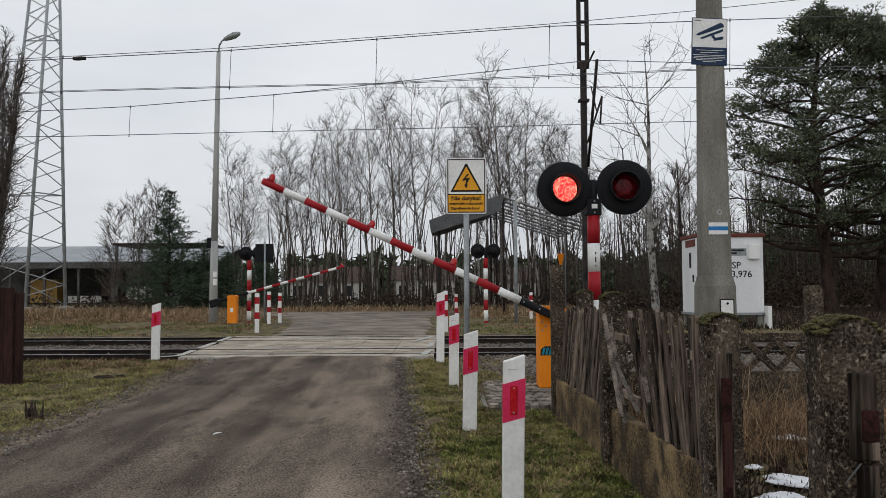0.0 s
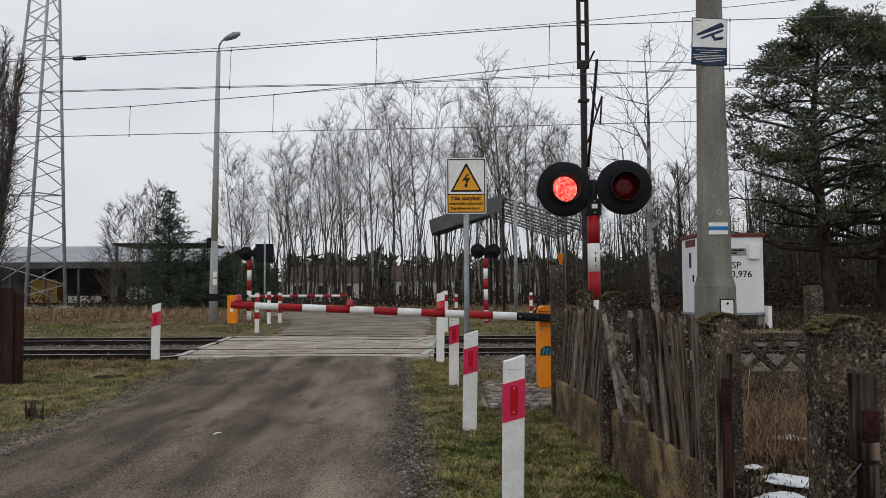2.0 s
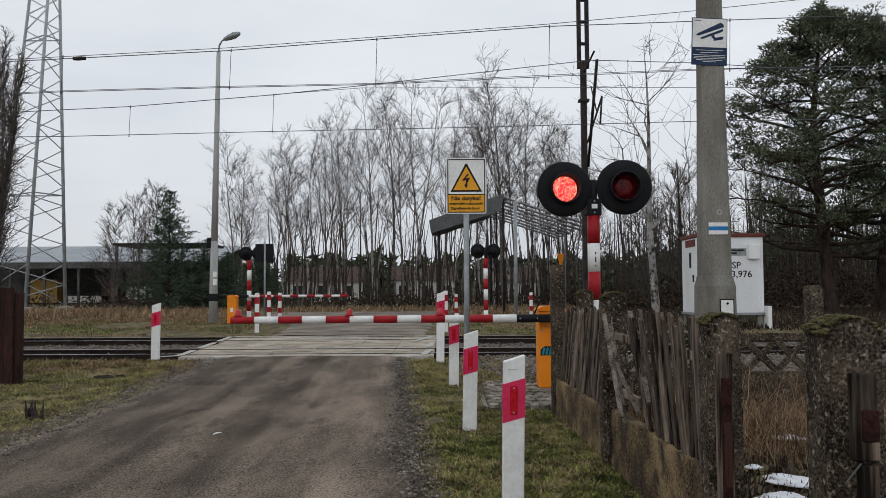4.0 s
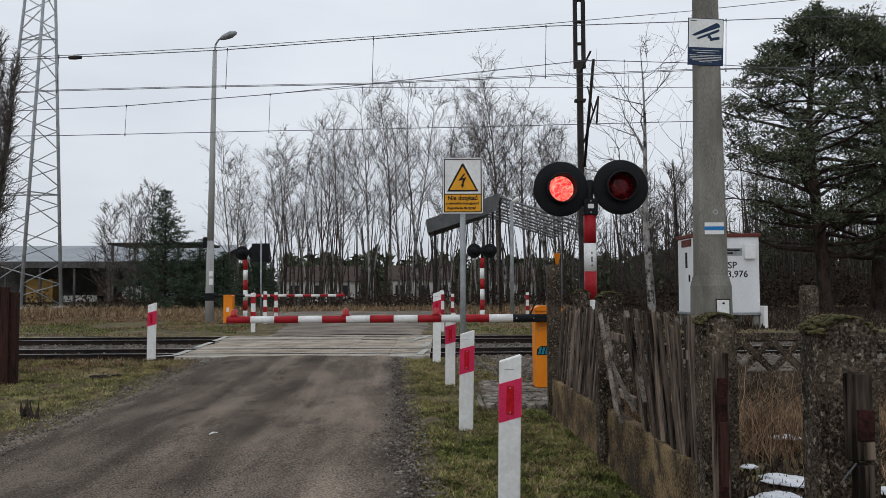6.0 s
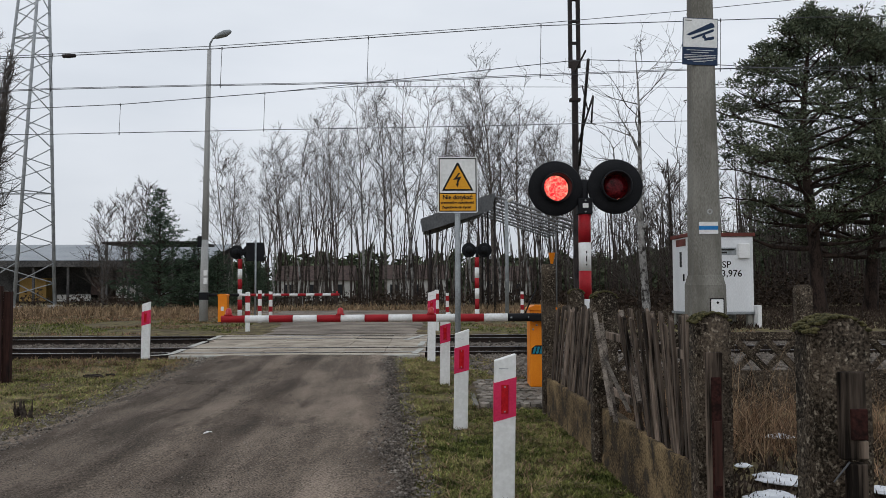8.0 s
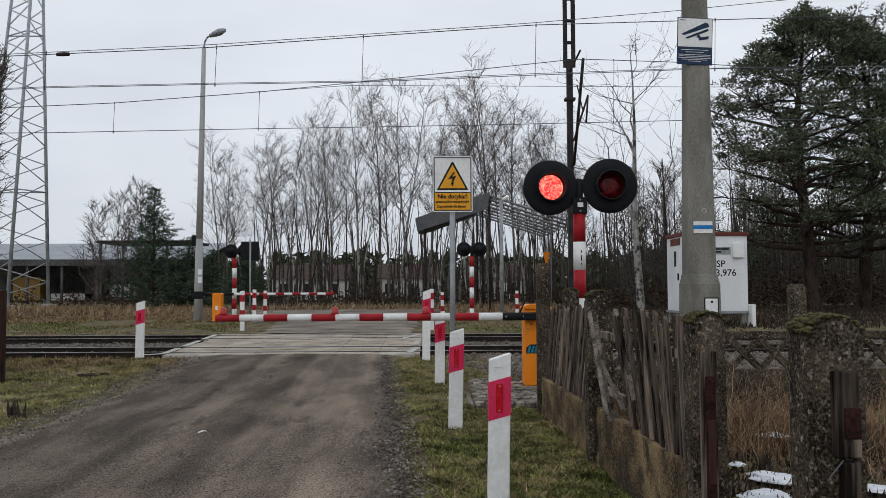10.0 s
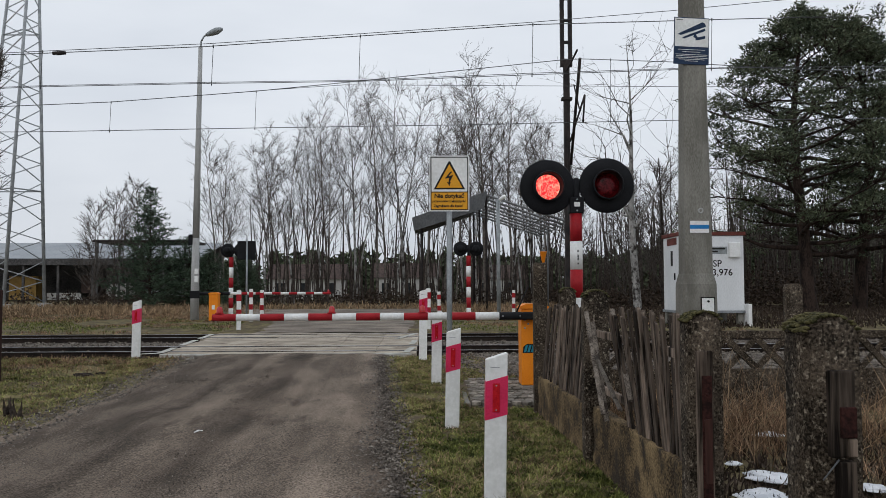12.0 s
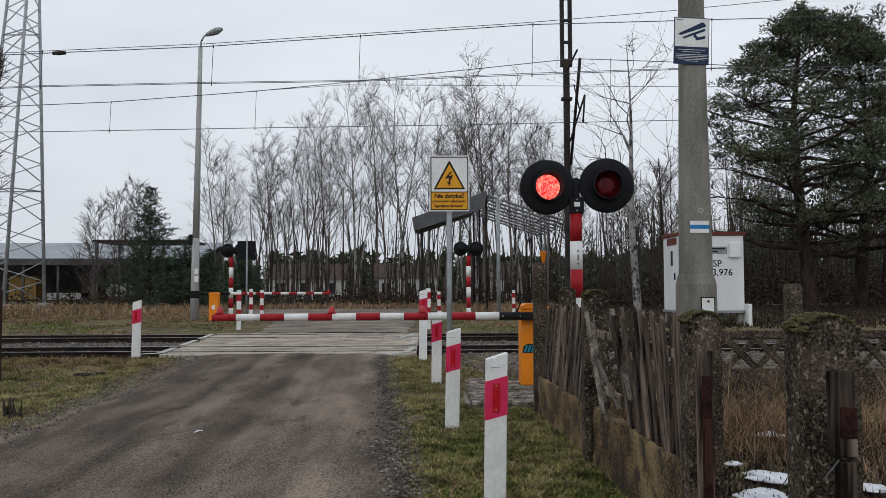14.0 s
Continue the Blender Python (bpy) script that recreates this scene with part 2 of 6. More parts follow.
def road_surface():
    """Packed gravel with wheel tracks that run along the road."""
    mat = surface("packed_gravel_road", (0.046, 0.039, 0.032), (0.175, 0.148, 0.125), 0.92, 2.0, 1.0, 60, lo=0.43, hi=0.59, stain=(0.052, 0.043, 0.036), stain_scale=2.2, stain_at=0.60, stretch_y=0.3, turn=-2.8, fine_share=0.6, even_grain=True)
    n, l = mat.node_tree.nodes, mat.node_tree.links
    shader = n["Principled BSDF"]
    base = shader.inputs["Base Color"].links[0].from_socket
    geo = n.new("ShaderNodeNewGeometry")
    mp = n.new("ShaderNodeMapping")
    mp.vector_type = "POINT"
    mp.inputs["Rotation"].default_value = (0, 0, radians(-2.8))
    l.new(geo.outputs["Position"], mp.inputs["Vector"])
    sq = n.new("ShaderNodeMapping")
    sq.inputs["Scale"].default_value = (1.0, 0.045, 1.0)
    l.new(mp.outputs[0], sq.inputs["Vector"])
    streak = n.new("ShaderNodeTexNoise")
    streak.inputs["Scale"].default_value, streak.inputs["Detail"].default_value, streak.inputs["Roughness"].default_value = 1.6, 7.0, 0.6
    l.new(sq.outputs[0], streak.inputs["Vector"])
    sep = n.new("ShaderNodeSeparateXYZ")
    l.new(mp.outputs[0], sep.inputs[0])
    mr = n.new("ShaderNodeMapRange")
    mr.inputs["From Min"].default_value, mr.inputs["From Max"].default_value = -3.9, 0.15
    l.new(sep.outputs["X"], mr.inputs["Value"])
    wob = n.new("ShaderNodeMath")
    wob.operation = "MULTIPLY_ADD"
    wob.inputs[1].default_value, wob.inputs[2].default_value = 0.22, -0.11
    l.new(streak.outputs["Fac"], wob.inputs[0])
    add = n.new("ShaderNodeMath")
    l.new(mr.outputs[0], add.inputs[0])
    l.new(wob.outputs[0], add.inputs[1])
    band = n.new("ShaderNodeValToRGB")
    stops = ((0.0, 0.8), (0.06, 1.05), (0.13, 0.74), (0.36, 0.70), (0.46, 0.98), (0.54, 0.72), (0.62, 1.02), (0.75, 0.92), (0.88, 1.22), (0.97, 0.6))
    while len(band.color_ramp.elements) < len(stops):
        band.color_ramp.elements.new(0.5)
    for e, (p, v) in zip(band.color_ramp.elements, stops):
        e.position, e.color = p, (v * 0.785, v * 0.735, v * 0.68, 1)
    l.new(add.outputs[0], band.inputs["Fac"])
    mul = n.new("ShaderNodeMix")
    mul.data_type, mul.blend_type = "RGBA", "MULTIPLY"
    mul.inputs[0].default_value = 1.0
    l.new(base, mul.inputs[6])
    l.new(band.outputs["Color"], mul.inputs[7])
    gain = n.new("ShaderNodeMix")
    gain.data_type, gain.blend_type = "RGBA", "MULTIPLY"
    gain.inputs[0].default_value = 1.0
    cr = n.new("ShaderNodeValToRGB")
    cr.color_ramp.elements[0].position, cr.color_ramp.elements[0].color = 0.42, (0.70, 0.685, 0.675, 1)
    cr.color_ramp.elements[1].position, cr.color_ramp.elements[1].color = 0.57, (1.0, 1.0, 1.0, 1)
    l.new(streak.outputs["Fac"], cr.inputs["Fac"])
    l.new(mul.outputs[2], gain.inputs[6])
    l.new(cr.outputs["Color"], gain.inputs[7])
    lift = n.new("ShaderNodeHueSaturation")
    lift.inputs["Value"].default_value = 2.3
    l.new(gain.outputs[2], lift.inputs["Color"])
    l.new(lift.outputs["Color"], shader.inputs["Base Color"])
    return mat


M_road = road_surface()
M_palegravel = surface("pale_packed_gravel", (0.115, 0.096, 0.078), (0.29, 0.245, 0.20), 0.92, 0.8, 0.5, 30, stain=(0.10, 0.086, 0.073), stain_scale=0.5)


# ---- mesh helpers ----
def mesh_object(name, bm, mats, parent=None, smooth=False):
    me = bpy.data.meshes.new(name)
    bm.to_mesh(me)
    bm.free()
    for m in (mats if isinstance(mats, (list, tuple)) else [mats]):
        me.materials.append(m)
    if smooth:
        for f in me.polygons:
            f.use_smooth = True
    ob = new(name, me)
    if parent:
        ob.parent = parent
    return ob


def part(name, bm, mats, parent, label="", smooth=False):
    ob = mesh_object(name, bm, mats, parent, smooth)
    return tagged(ob, label) if label else ob


def thing(name, label, category, m=None, group="", kind=""):
    ob = new(name)
    ob.empty_display_size = 0.2
    if m is not None:
        ob.matrix_world = m
    return tagged(ob, label, category, group, kind)


def box(bm, x0, x1, y0, y1, z0, z1, bevel=0.0, mat=0, m=None):
    r = bmesh.ops.create_cube(bm, size=1)
    vs = r["verts"]
    for v in vs:
        v.co = Vector((x0 + (v.co.x + 0.5) * (x1 - x0), y0 + (v.co.y + 0.5) * (y1 - y0), z0 + (v.co.z + 0.5) * (z1 - z0)))
        if m is not None:
            v.co = m @ v.co
    faces = list({f for v in vs for f in v.link_faces})
    if bevel:
        res = bmesh.ops.bevel(bm, geom=list({e for v in vs for e in v.link_edges}), offset=bevel, segments=2, affect="EDGES", profile=0.5)
        faces = faces + res["faces"]
    for f in faces:
        if f.is_valid:
            f.material_index = mat
    return bm


def rod(bm, a, b, r0, r1=None, sides=8, mat=0, cap=True):
    """A tapered tube between two points."""
    a, b = Vector(a), Vector(b)
    r1 = r0 if r1 is None else r1
    way = b - a
    side = way.cross(Vector((0, 0, 1)) if abs(way.normalized().z) < 0.95 else Vector((1, 0, 0))).normalized()
    up = side.cross(way).normalized()
    ends = []
    for c, r in ((a, r0), (b, r1)):
        ends.append([bm.verts.new(c + r * (math.cos(i * math.tau / sides) * side + math.sin(i * math.tau / sides) * up)) for i in range(sides)])
    for i in range(sides):
        f = bm.faces.new((ends[0][i], ends[0][(i + 1) % sides], ends[1][(i + 1) % sides], ends[1][i]))
        f.material_index, f.smooth = mat, True
    if cap:
        for ring in (ends[0][::-1], ends[1]):
            bm.faces.new(ring).material_index = mat
    return bm


def lathe(bm, profile, axis_m, sides=40, mat=0):
    """Turn a profile of (radius, height) about the local z axis of axis_m."""
    rings = []
    for r, h in profile:
        if r < 1e-5:
            rings.append([bm.verts.new(axis_m @ Vector((0, 0, h)))])
        else:
            rings.append([bm.verts.new(axis_m @ Vector((r * math.cos(i * math.tau / sides), r * math.sin(i * math.tau / sides), h))) for i in range(sides)])
    for p, q in zip(rings, rings[1:]):
        for i in range(sides):
            j = (i + 1) % sides
            if len(p) == 1 and len(q) == 1:
                continue
            vs = (p[0], q[j], q[i]) if len(p) == 1 else (p[i], p[j], q[0]) if len(q) == 1 else (p[i], p[j], q[j], q[i])
            f = bm.faces.new(vs)
            f.material_index, f.smooth = mat, True
    return bm


def prism(bm, pts, y0, y1, mat=0, m=None):
    """Extrude an outline in x, z from y0 to y1."""
    m = m or Matrix()
    a = [bm.verts.new(m @ Vector((x, y0, z))) for x, z in pts]
    b = [bm.verts.new(m @ Vector((x, y1, z))) for x, z in pts]
    k = len(pts)
    fs = [bm.faces.new(a), bm.faces.new(b[::-1])]
    for i in range(k):
        fs.append(bm.faces.new((a[i], b[i], b[(i + 1) % k], a[(i + 1) % k])))
    for f in fs:
        f.material_index = mat
    bmesh.ops.recalc_face_normals(bm, faces=fs)
    return bm


def raw(name, verts, faces, mats, parent=None, smooth=False):
    me = bpy.data.meshes.new(name)
    me.from_pydata(verts, [], faces)
    for m in (mats if isinstance(mats, (list, tuple)) else [mats]):
        me.materials.append(m)
    if smooth:
        me.shade_smooth()
    ob = new(name, me)
    if parent:
        ob.parent = parent
    return ob


def letters(name, text, size, m, mat, parent, bold=0.0):
    """Raised lettering as a mesh, facing -y, its left edge at the pose m."""
    cu = bpy.data.curves.new(name, "FONT")
    cu.body, cu.size, cu.extrude, cu.offset, cu.resolution_u = text, size, 0.001, bold, 3
    tmp = bpy.data.objects.new(name, cu)
    me = bpy.data.meshes.new_from_object(tmp)
    bpy.data.objects.remove(tmp)
    me.materials.clear()
    me.materials.append(mat)
    me.transform(m @ pose(0, 0, 0, 90, 0, 0))
    ob = new(name, me)
    ob.parent = parent
    return ob


def height(x, y):
    """The lie of the land: flat by the road, rising to the tracks, level beyond."""
    s = min(max((y - 9.5) / 7.0, 0.0), 1.0)
    return 0.15 * s * s * (3 - 2 * s)


# ---- ground, road, tracks ----
def road_left(y):
    return -4.25 - 0.03 * (y - 8) if y < 17 else -4.55


def road_right(y):
    return -0.27 - 0.066 * (y - 6.15)


def grid_lines(a, b, fine_a, fine_b, step, coarse):
    out, v = [], a
    while v < b:
        out.append(v)
        v += step if fine_a <= v < fine_b else coarse * max(1.0, min(abs(v - fine_a), abs(v - fine_b)) / 12)
    return out + [b]


def build_ground():
    xs = grid_lines(-900, 900, -12, 9, 0.12, 2.0)
    ys = grid_lines(-60, 1500, 2.5, 27, 0.12, 2.0)
    verts, faces = [], []
    for y in ys:
        for x in xs:
            z = height(x, y)
            if abs(x) < 60 and y < 90:
                bump = 0.035 * noise.noise((x * 0.6, y * 0.6, 0)) + 0.022 * noise.noise((x * 2.1, y * 2.1, 3)) + 0.02 * noise.noise((x * 5.1, y * 5.1, 8))
                if 16.6 < y < 25.6:
                    bump -= 0.14 if not -5.9 < x < 0.1 else 0.2
                elif road_left(y) - 0.3 < x < road_right(y) + 0.3 and y < 45:
                    bump = -0.03
                z += bump
            verts.append((x, y, z))
    w = len(xs)
    for j in range(len(ys) - 1):
        for i in range(w - 1):
            k = j * w + i
            faces.append((k, k + 1, k + w + 1, k + w))
    tagged(raw("ground", verts, faces, M_grass, smooth=True), "trampled winter grass and bare brown earth", "ground", kind="structure")


def strip(name, rows, mat, label, lift=0.0, cells=24, rough=0.0, seed=0.0):
    """A ribbon of ground: rows of (y, left, right)."""
    verts, faces = [], []
    n = 0
    for (y0, a0, b0), (y1, a1, b1) in zip(rows, rows[1:]):
        steps = max(1, int((y1 - y0) / 0.22))
        for s in range(steps + (1 if y1 == rows[-1][0] else 0)):
            k = s / steps
            y, a, b = y0 + k * (y1 - y0), a0 + k * (a1 - a0), b0 + k * (b1 - b0)
            a += rough * (noise.noise((y * 1.3, 1.7, seed)) + 0.6 * noise.noise((y * 5, 4.0, seed)))
            b += rough * (noise.noise((y * 1.3, 7.7, seed)) + 0.6 * noise.noise((y * 5, 9.0, seed)))
            for i in range(cells + 1):
                x = a + (b - a) * i / cells
                side = min(i, cells - i) / cells
                z = height(x, y) + lift * min(1.0, side * 12)
                z += (0.022 * noise.noise((x * 0.9, y * 0.35, 5 + seed)) + 0.012 * noise.noise((x * 3, y * 3, seed))) * min(1, side * 8)
                verts.append((x, y, z + 0.006))
            n += 1
    w = cells + 1
    for j in range(n - 1):
        for i in range(cells):
            k = j * w + i
            faces.append((k, k + 1, k + w + 1, k + w))
    return tagged(raw(name, verts, faces, mat, smooth=True), label, name.replace("_", " "), kind="structure")


build_ground()
strip("road", [(-20, road_left(-20), road_right(-20) + .14), (8, road_left(8), road_right(8) + .14), (17.0, road_left(17), road_right(17.0) + .14)],
      M_road, "worn unpaved road of packed grey-brown gravel", 0.035, 40, 0.10)
strip("road_beyond", [(25.3, -5.1, -0.6), (32, -5.9, -0.4), (40, -7.2, -0.7), (47, -9.6, -0.5), (54, -14, 3)],
      M_palegravel, "grey packed gravel road beyond the tracks", 0.03, 20, 0.15, 8.0)

GAUGE, TRACKS = 1.507, (18.55, 23.6)
TOP = 0.19


def railway_track(y):
    t = thing("railway_track", "rusty steel rails on ballast across the road", "railway track", pose(0, y, 0), "railway tracks")
    for s in (-0.5, 0.5):
        bm = bmesh.new()
        c = s * GAUGE
        prism(bm, [(c - .07, 0), (c + .07, 0), (c + .07, .012), (c + .012, .03), (c + .012, .11), (c + .036, .125), (c + .036, .15),
                   (c - .036, .15), (c - .036, .125), (c - .012, .11), (c - .012, .03), (c - .07, .012)], -45, 45, 0,
              pose(0, 0, TOP - .155, 0, 0, 90))
        rail = part("rail", bm, M_rail, t)
        bm = bmesh.new()
        box(bm, -45, 45, c - .033, c + .033, TOP - .006, TOP)
        part("rail_head", bm, M_railtop, rail, "polished running surface")
    x = -20.0
    while x < 14:
        if not -6.2 < x < 0.4:
            bm = bmesh.new()
            box(bm, x - .13, x + .13, -1.25, 1.25, -0.08, 0.035, 0.02)
            part("sleeper", bm, M_sleeper, t)
        x += 0.62


for y in TRACKS:
    railway_track(y)


def stones(name, places, mats, label, category, parent=None):
    """Loose angular stones in one mesh."""
    verts, faces = [], []
    for x, y, z, r in places:
        k = len(verts)
        jig = [random.uniform(0.6, 1.15) * r for _ in range(6)]
        c, s = math.cos(x * 91), math.sin(x * 91)
        for dx, dy, dz in ((jig[0], 0, 0), (0, jig[1], 0), (-jig[2], 0, 0), (0, -jig[3], 0), (0, 0, jig[4] * 0.8), (0, 0, -jig[5] * 0.5)):
            verts.append((x + c * dx - s * dy, y + s * dx + c * dy, z + dz))
        for i in range(4):
            j = (i + 1) % 4
            faces += [(k + i, k + j, k + 4), (k + j, k + i, k + 5)]
    return tagged(raw(name, verts, faces, mats, parent), label, category, kind="stuff")


bal = []
for i in range(13000):
    x, y = random.uniform(-20, 13), random.uniform(16.7, 25.6)
    if -5.9 < x < 0.2 or random.random() > 0.85:
        continue
    near = min(abs(y - t + s * GAUGE / 2) for t in TRACKS for s in (-1, 1))
    if near < 0.06:
        continue
    bal.append((x, y, 0.062 + random.uniform(-.02, .02) + (0.02 if any(abs(y - t) < .6 for t in TRACKS) else 0), random.uniform(.025, .055)))
stones("ballast", bal, surface("crushed_ballast", (0.055, 0.046, 0.038), (0.22, 0.19, 0.16), 0.95, 9, 0.5, 40, spread=0.4, island=True),
       "crushed grey-brown track ballast", "ballast")
verts, faces = [], []
for a, b in ((-45, -5.7), (0.0, 45)):
    k = len(verts)
    for y, z in ((16.4, 0.02), (17.1, 0.05), (25.2, 0.05), (25.9, 0.04)):
        verts += [(a, y, z), (b, y, z)]
    for i in range(3):
        faces.append((k + 2 * i, k + 2 * i + 1, k + 2 * i + 3, k + 2 * i + 2))
tagged(raw("track_bed", verts, faces, M_ballast), "dark stony track bed", "track bed", kind="structure")


strip("gravel_bank", [(13.1, 0.75, 12), (15, 0.3, 13), (16.7, 0.15, 14)], M_ballast, "dark stony bank beside the track", 0.03, 40, 0.15, 5.0)
bank = [(random.uniform(.35, 10), random.uniform(13.1, 16.9), 0, random.uniform(.02, .05)) for _ in range(4500)]
stones("bank_stones", [(x, y, height(x, y) + .04, r) for x, y, _, r in bank if x > 1.0 - (y - 13) * .2], bpy.data.materials["crushed_ballast"], "loose grey-brown stones beside the track", "stones")


def build_crossing():
    """Concrete deck panels between and beside the rails."""
    base = tagged(new("crossing_deck", None), "grey concrete level crossing panels flush with the rails", "level crossing", kind="structure")
    g = GAUGE / 2
    bands = []
    for t in TRACKS:
        bands += [(t - g - 0.70, t - g - 0.05), (t - g + 0.075, t - 0.02), (t + 0.02, t + g - 0.075), (t + g + 0.05, t + g + 0.70)]
    bands.append((TRACKS[0] + g + 0.73, TRACKS[1] - g - 0.73))
    meshes = {}
    for k, (a, b) in enumerate(bands):
        x = -5.42 - 0.105 * (a - 17)
        wide = (-0.2 - x) / 6
        for i in range(6):
            key = (round(b - a, 3), round(wide, 3))
            if key not in meshes:
                bm = bmesh.new()
                box(bm, 0.004, wide - 0.004, 0, b - a, -0.12, 0, 0.008)
                me = bpy.data.meshes.new("deck_panel")
                bm.to_mesh(me)
                bm.free()
                me.materials.append(M_slab)
                meshes[key] = me
            p = new("deck_panel", meshes[key])
            p.parent = base
            p.location = (x + i * wide, a, TOP - 0.012 + random.uniform(-.006, .004))
    bm = bmesh.new()
    box(bm, -5.38, -0.3, 16.98, 17.09, -.05, TOP - .004, .012)
    part("edge_beam", bm, M_paint, base, "pale concrete edge beam")
    for (x0, y0), (x1, y1) in (((-5.85, 16.95), (-5.46, 17.25)), ((-5.46, 17.3), (-5.62, 18.8)), ((-5.70, 19.6), (-5.91, 21.6)), ((-5.97, 22.2), (-6.2, 24.4)), ((-0.42, 17.2), (-0.30, 18.6)), ((-0.34, 19.6), (-0.28, 21.2)), ((-0.75, 21.9), (-0.3, 24.2))):
        bm = bmesh.new()
        d = Vector((x1 - x0, y1 - y0, 0))
        box(bm, 0, d.length, -0.07, 0.07, 0, 0.008, 0, 0, Matrix.Translation((x0, y0, TOP + 0.0)) @ Matrix.Rotation(math.atan2(d.y, d.x), 4, "Z"))
        part("edge_line", bm, M_paint, base, "worn white edge line")


build_crossing()


# ---- fences ----
def fence_post(name, x, y, top, w, turn, mossy, label, lean=0.0, flat=False):
    """A cast concrete post with a rounded, mossy head."""
    t = thing(name, label, "fence post", pose(x, y, 0, lean, 0, turn), "concrete fence posts")
    bm = bmesh.new()
    d = w * 0.85
    outline = [(-w / 2, -0.1), (w / 2, -0.1), (w / 2, top - w * .38)]
    outline += [(w / 2 * math.cos(a), top - w * .38 + w * .38 * math.sin(a)) for a in (0.35, 0.7, 1.05, 1.4, 1.75, 2.1, 2.45, 2.8)] if not flat else [(w / 2, top - .03), (w / 2 - .03, top), (-w / 2 + .03, top), (-w / 2, top - .03)]
    outline += [(-w / 2, top - w * .38)]
    prism(bm, outline, -d / 2, d / 2)
    bmesh.ops.bevel(bm, geom=[e for e in bm.edges if abs(e.verts[0].co.y) - d / 2 > -1e-4], offset=w * 0.09, segments=2, affect="EDGES")
    bmesh.ops.subdivide_edges(bm, edges=[e for e in bm.edges if e.calc_length() > 0.15], cuts=5, use_grid_fill=True)
    for v in bm.verts:
        q = v.co * 14
        v.co += Vector((noise.noise(q), noise.noise(q + Vector((9, 0, 0))), noise.noise(q + Vector((0, 9, 0))))) * 0.007
    part("shaft", bm, M_mossy, t, smooth=True)
    if mossy:
        bm = bmesh.new()
        n = 150
        for i in range(n):
            a = random.uniform(0.25, 2.9)
            p = Vector((w / 2 * math.cos(a), random.uniform(-d / 2, d / 2) * 0.92, top - w * .38 + w * .38 * math.sin(a)))
            r = random.uniform(.006, .016)
            lump = bmesh.ops.create_icosphere(bm, subdivisions=1, radius=r)["verts"]
            for v in lump:
                v.co = p + Vector((v.co.x * 1.3, v.co.y * 1.3, v.co.z * 0.7))
        part("moss_cap", bm, M_moss, t, "green moss on the head")
    return t


post_a = fence_post("fence_post", 1.36, 9.95, 1.80, .18, 90, False, "slim weathered concrete corner post", flat=True)
post_b = fence_post("fence_post", 1.46, 7.2, 1.48, .21, 4, True, "weathered concrete post with a round mossy head")
post_c = fence_post("fence_post", 1.50, 4.55, 1.37, .185, 4, True, "weathered concrete gate post with a mossy head and rusty strap")
post_d = fence_post("fence_post", 1.548, 3.25, 1.392, .222, 4, True, "weathered concrete gate post with a grey board and rusty plate")
bm = bmesh.new()
box(bm, -.062, .024, -.112, -.07, .12, 1.16, .006)
slot = part("mounting_board", bm, M_wood, post_c, "grey weathered board set in the post")
bm = bmesh.new()
box(bm, -.042, .012, -.120, -.108, .12, 1.03, .004)
part("gate_strap", bm, M_rust, slot, "rusty steel strap")
bm = bmesh.new()
box(bm, -.034, .006, -.128, -.118, .46, .80, .004)
part("hinge", bm, M_brownwood, slot, "rusted hinge plate")
for z in (.62, .93):
    bm = bmesh.new()
    lathe(bm, [(0, .010), (.009, .007), (.010, 0)], pose(-.015, -.118, z, 90), 8)
    part("bolt", bm, M_rust, slot)
bm = bmesh.new()
box(bm, -.038, .056, -.135, -.09, .86, 1.185, .007)
board = part("mounting_board", bm, M_wood, post_d, "grey weathered board")
bm = bmesh.new()
box(bm, -.014, .060, -.130, -.09, .1, .845, .007)
part("mounting_board", bm, M_wood, post_d, "split lower half of the weathered board")
bm = bmesh.new()
box(bm, -.010, .052, -.150, -.13, .935, 1.05, .005)
part("latch_plate", bm, M_rust, board, "rusted latch plate")
bm = bmesh.new()
box(bm, .020, .052, -.148, -.128, .865, .932, .004)
part("latch", bm, M_wood, board)
bm = bmesh.new()
rod(bm, (-.02, -.14, .855), (-.10, -.17, .79), .004, .003, 5)
part("bent_wire", bm, M_wire, post_d, "bent grey wire")


def plinth(t, length, top):
    bm = bmesh.new()
    box(bm, -.045, .045, 0.1, length - 0.1, -.1, top, .012)
    bmesh.ops.subdivide_edges(bm, edges=[e for e in bm.edges if e.calc_length() > 0.2], cuts=14, use_grid_fill=True)
    for v in bm.verts:
        q = v.co * 7
        v.co.x += noise.noise(q) * .012
        v.co.z += noise.noise(q * .6) * .02 if v.co.z > .3 else 0
    part("plinth_panel", bm, M_plinth, t, "stained concrete plinth panel", True)


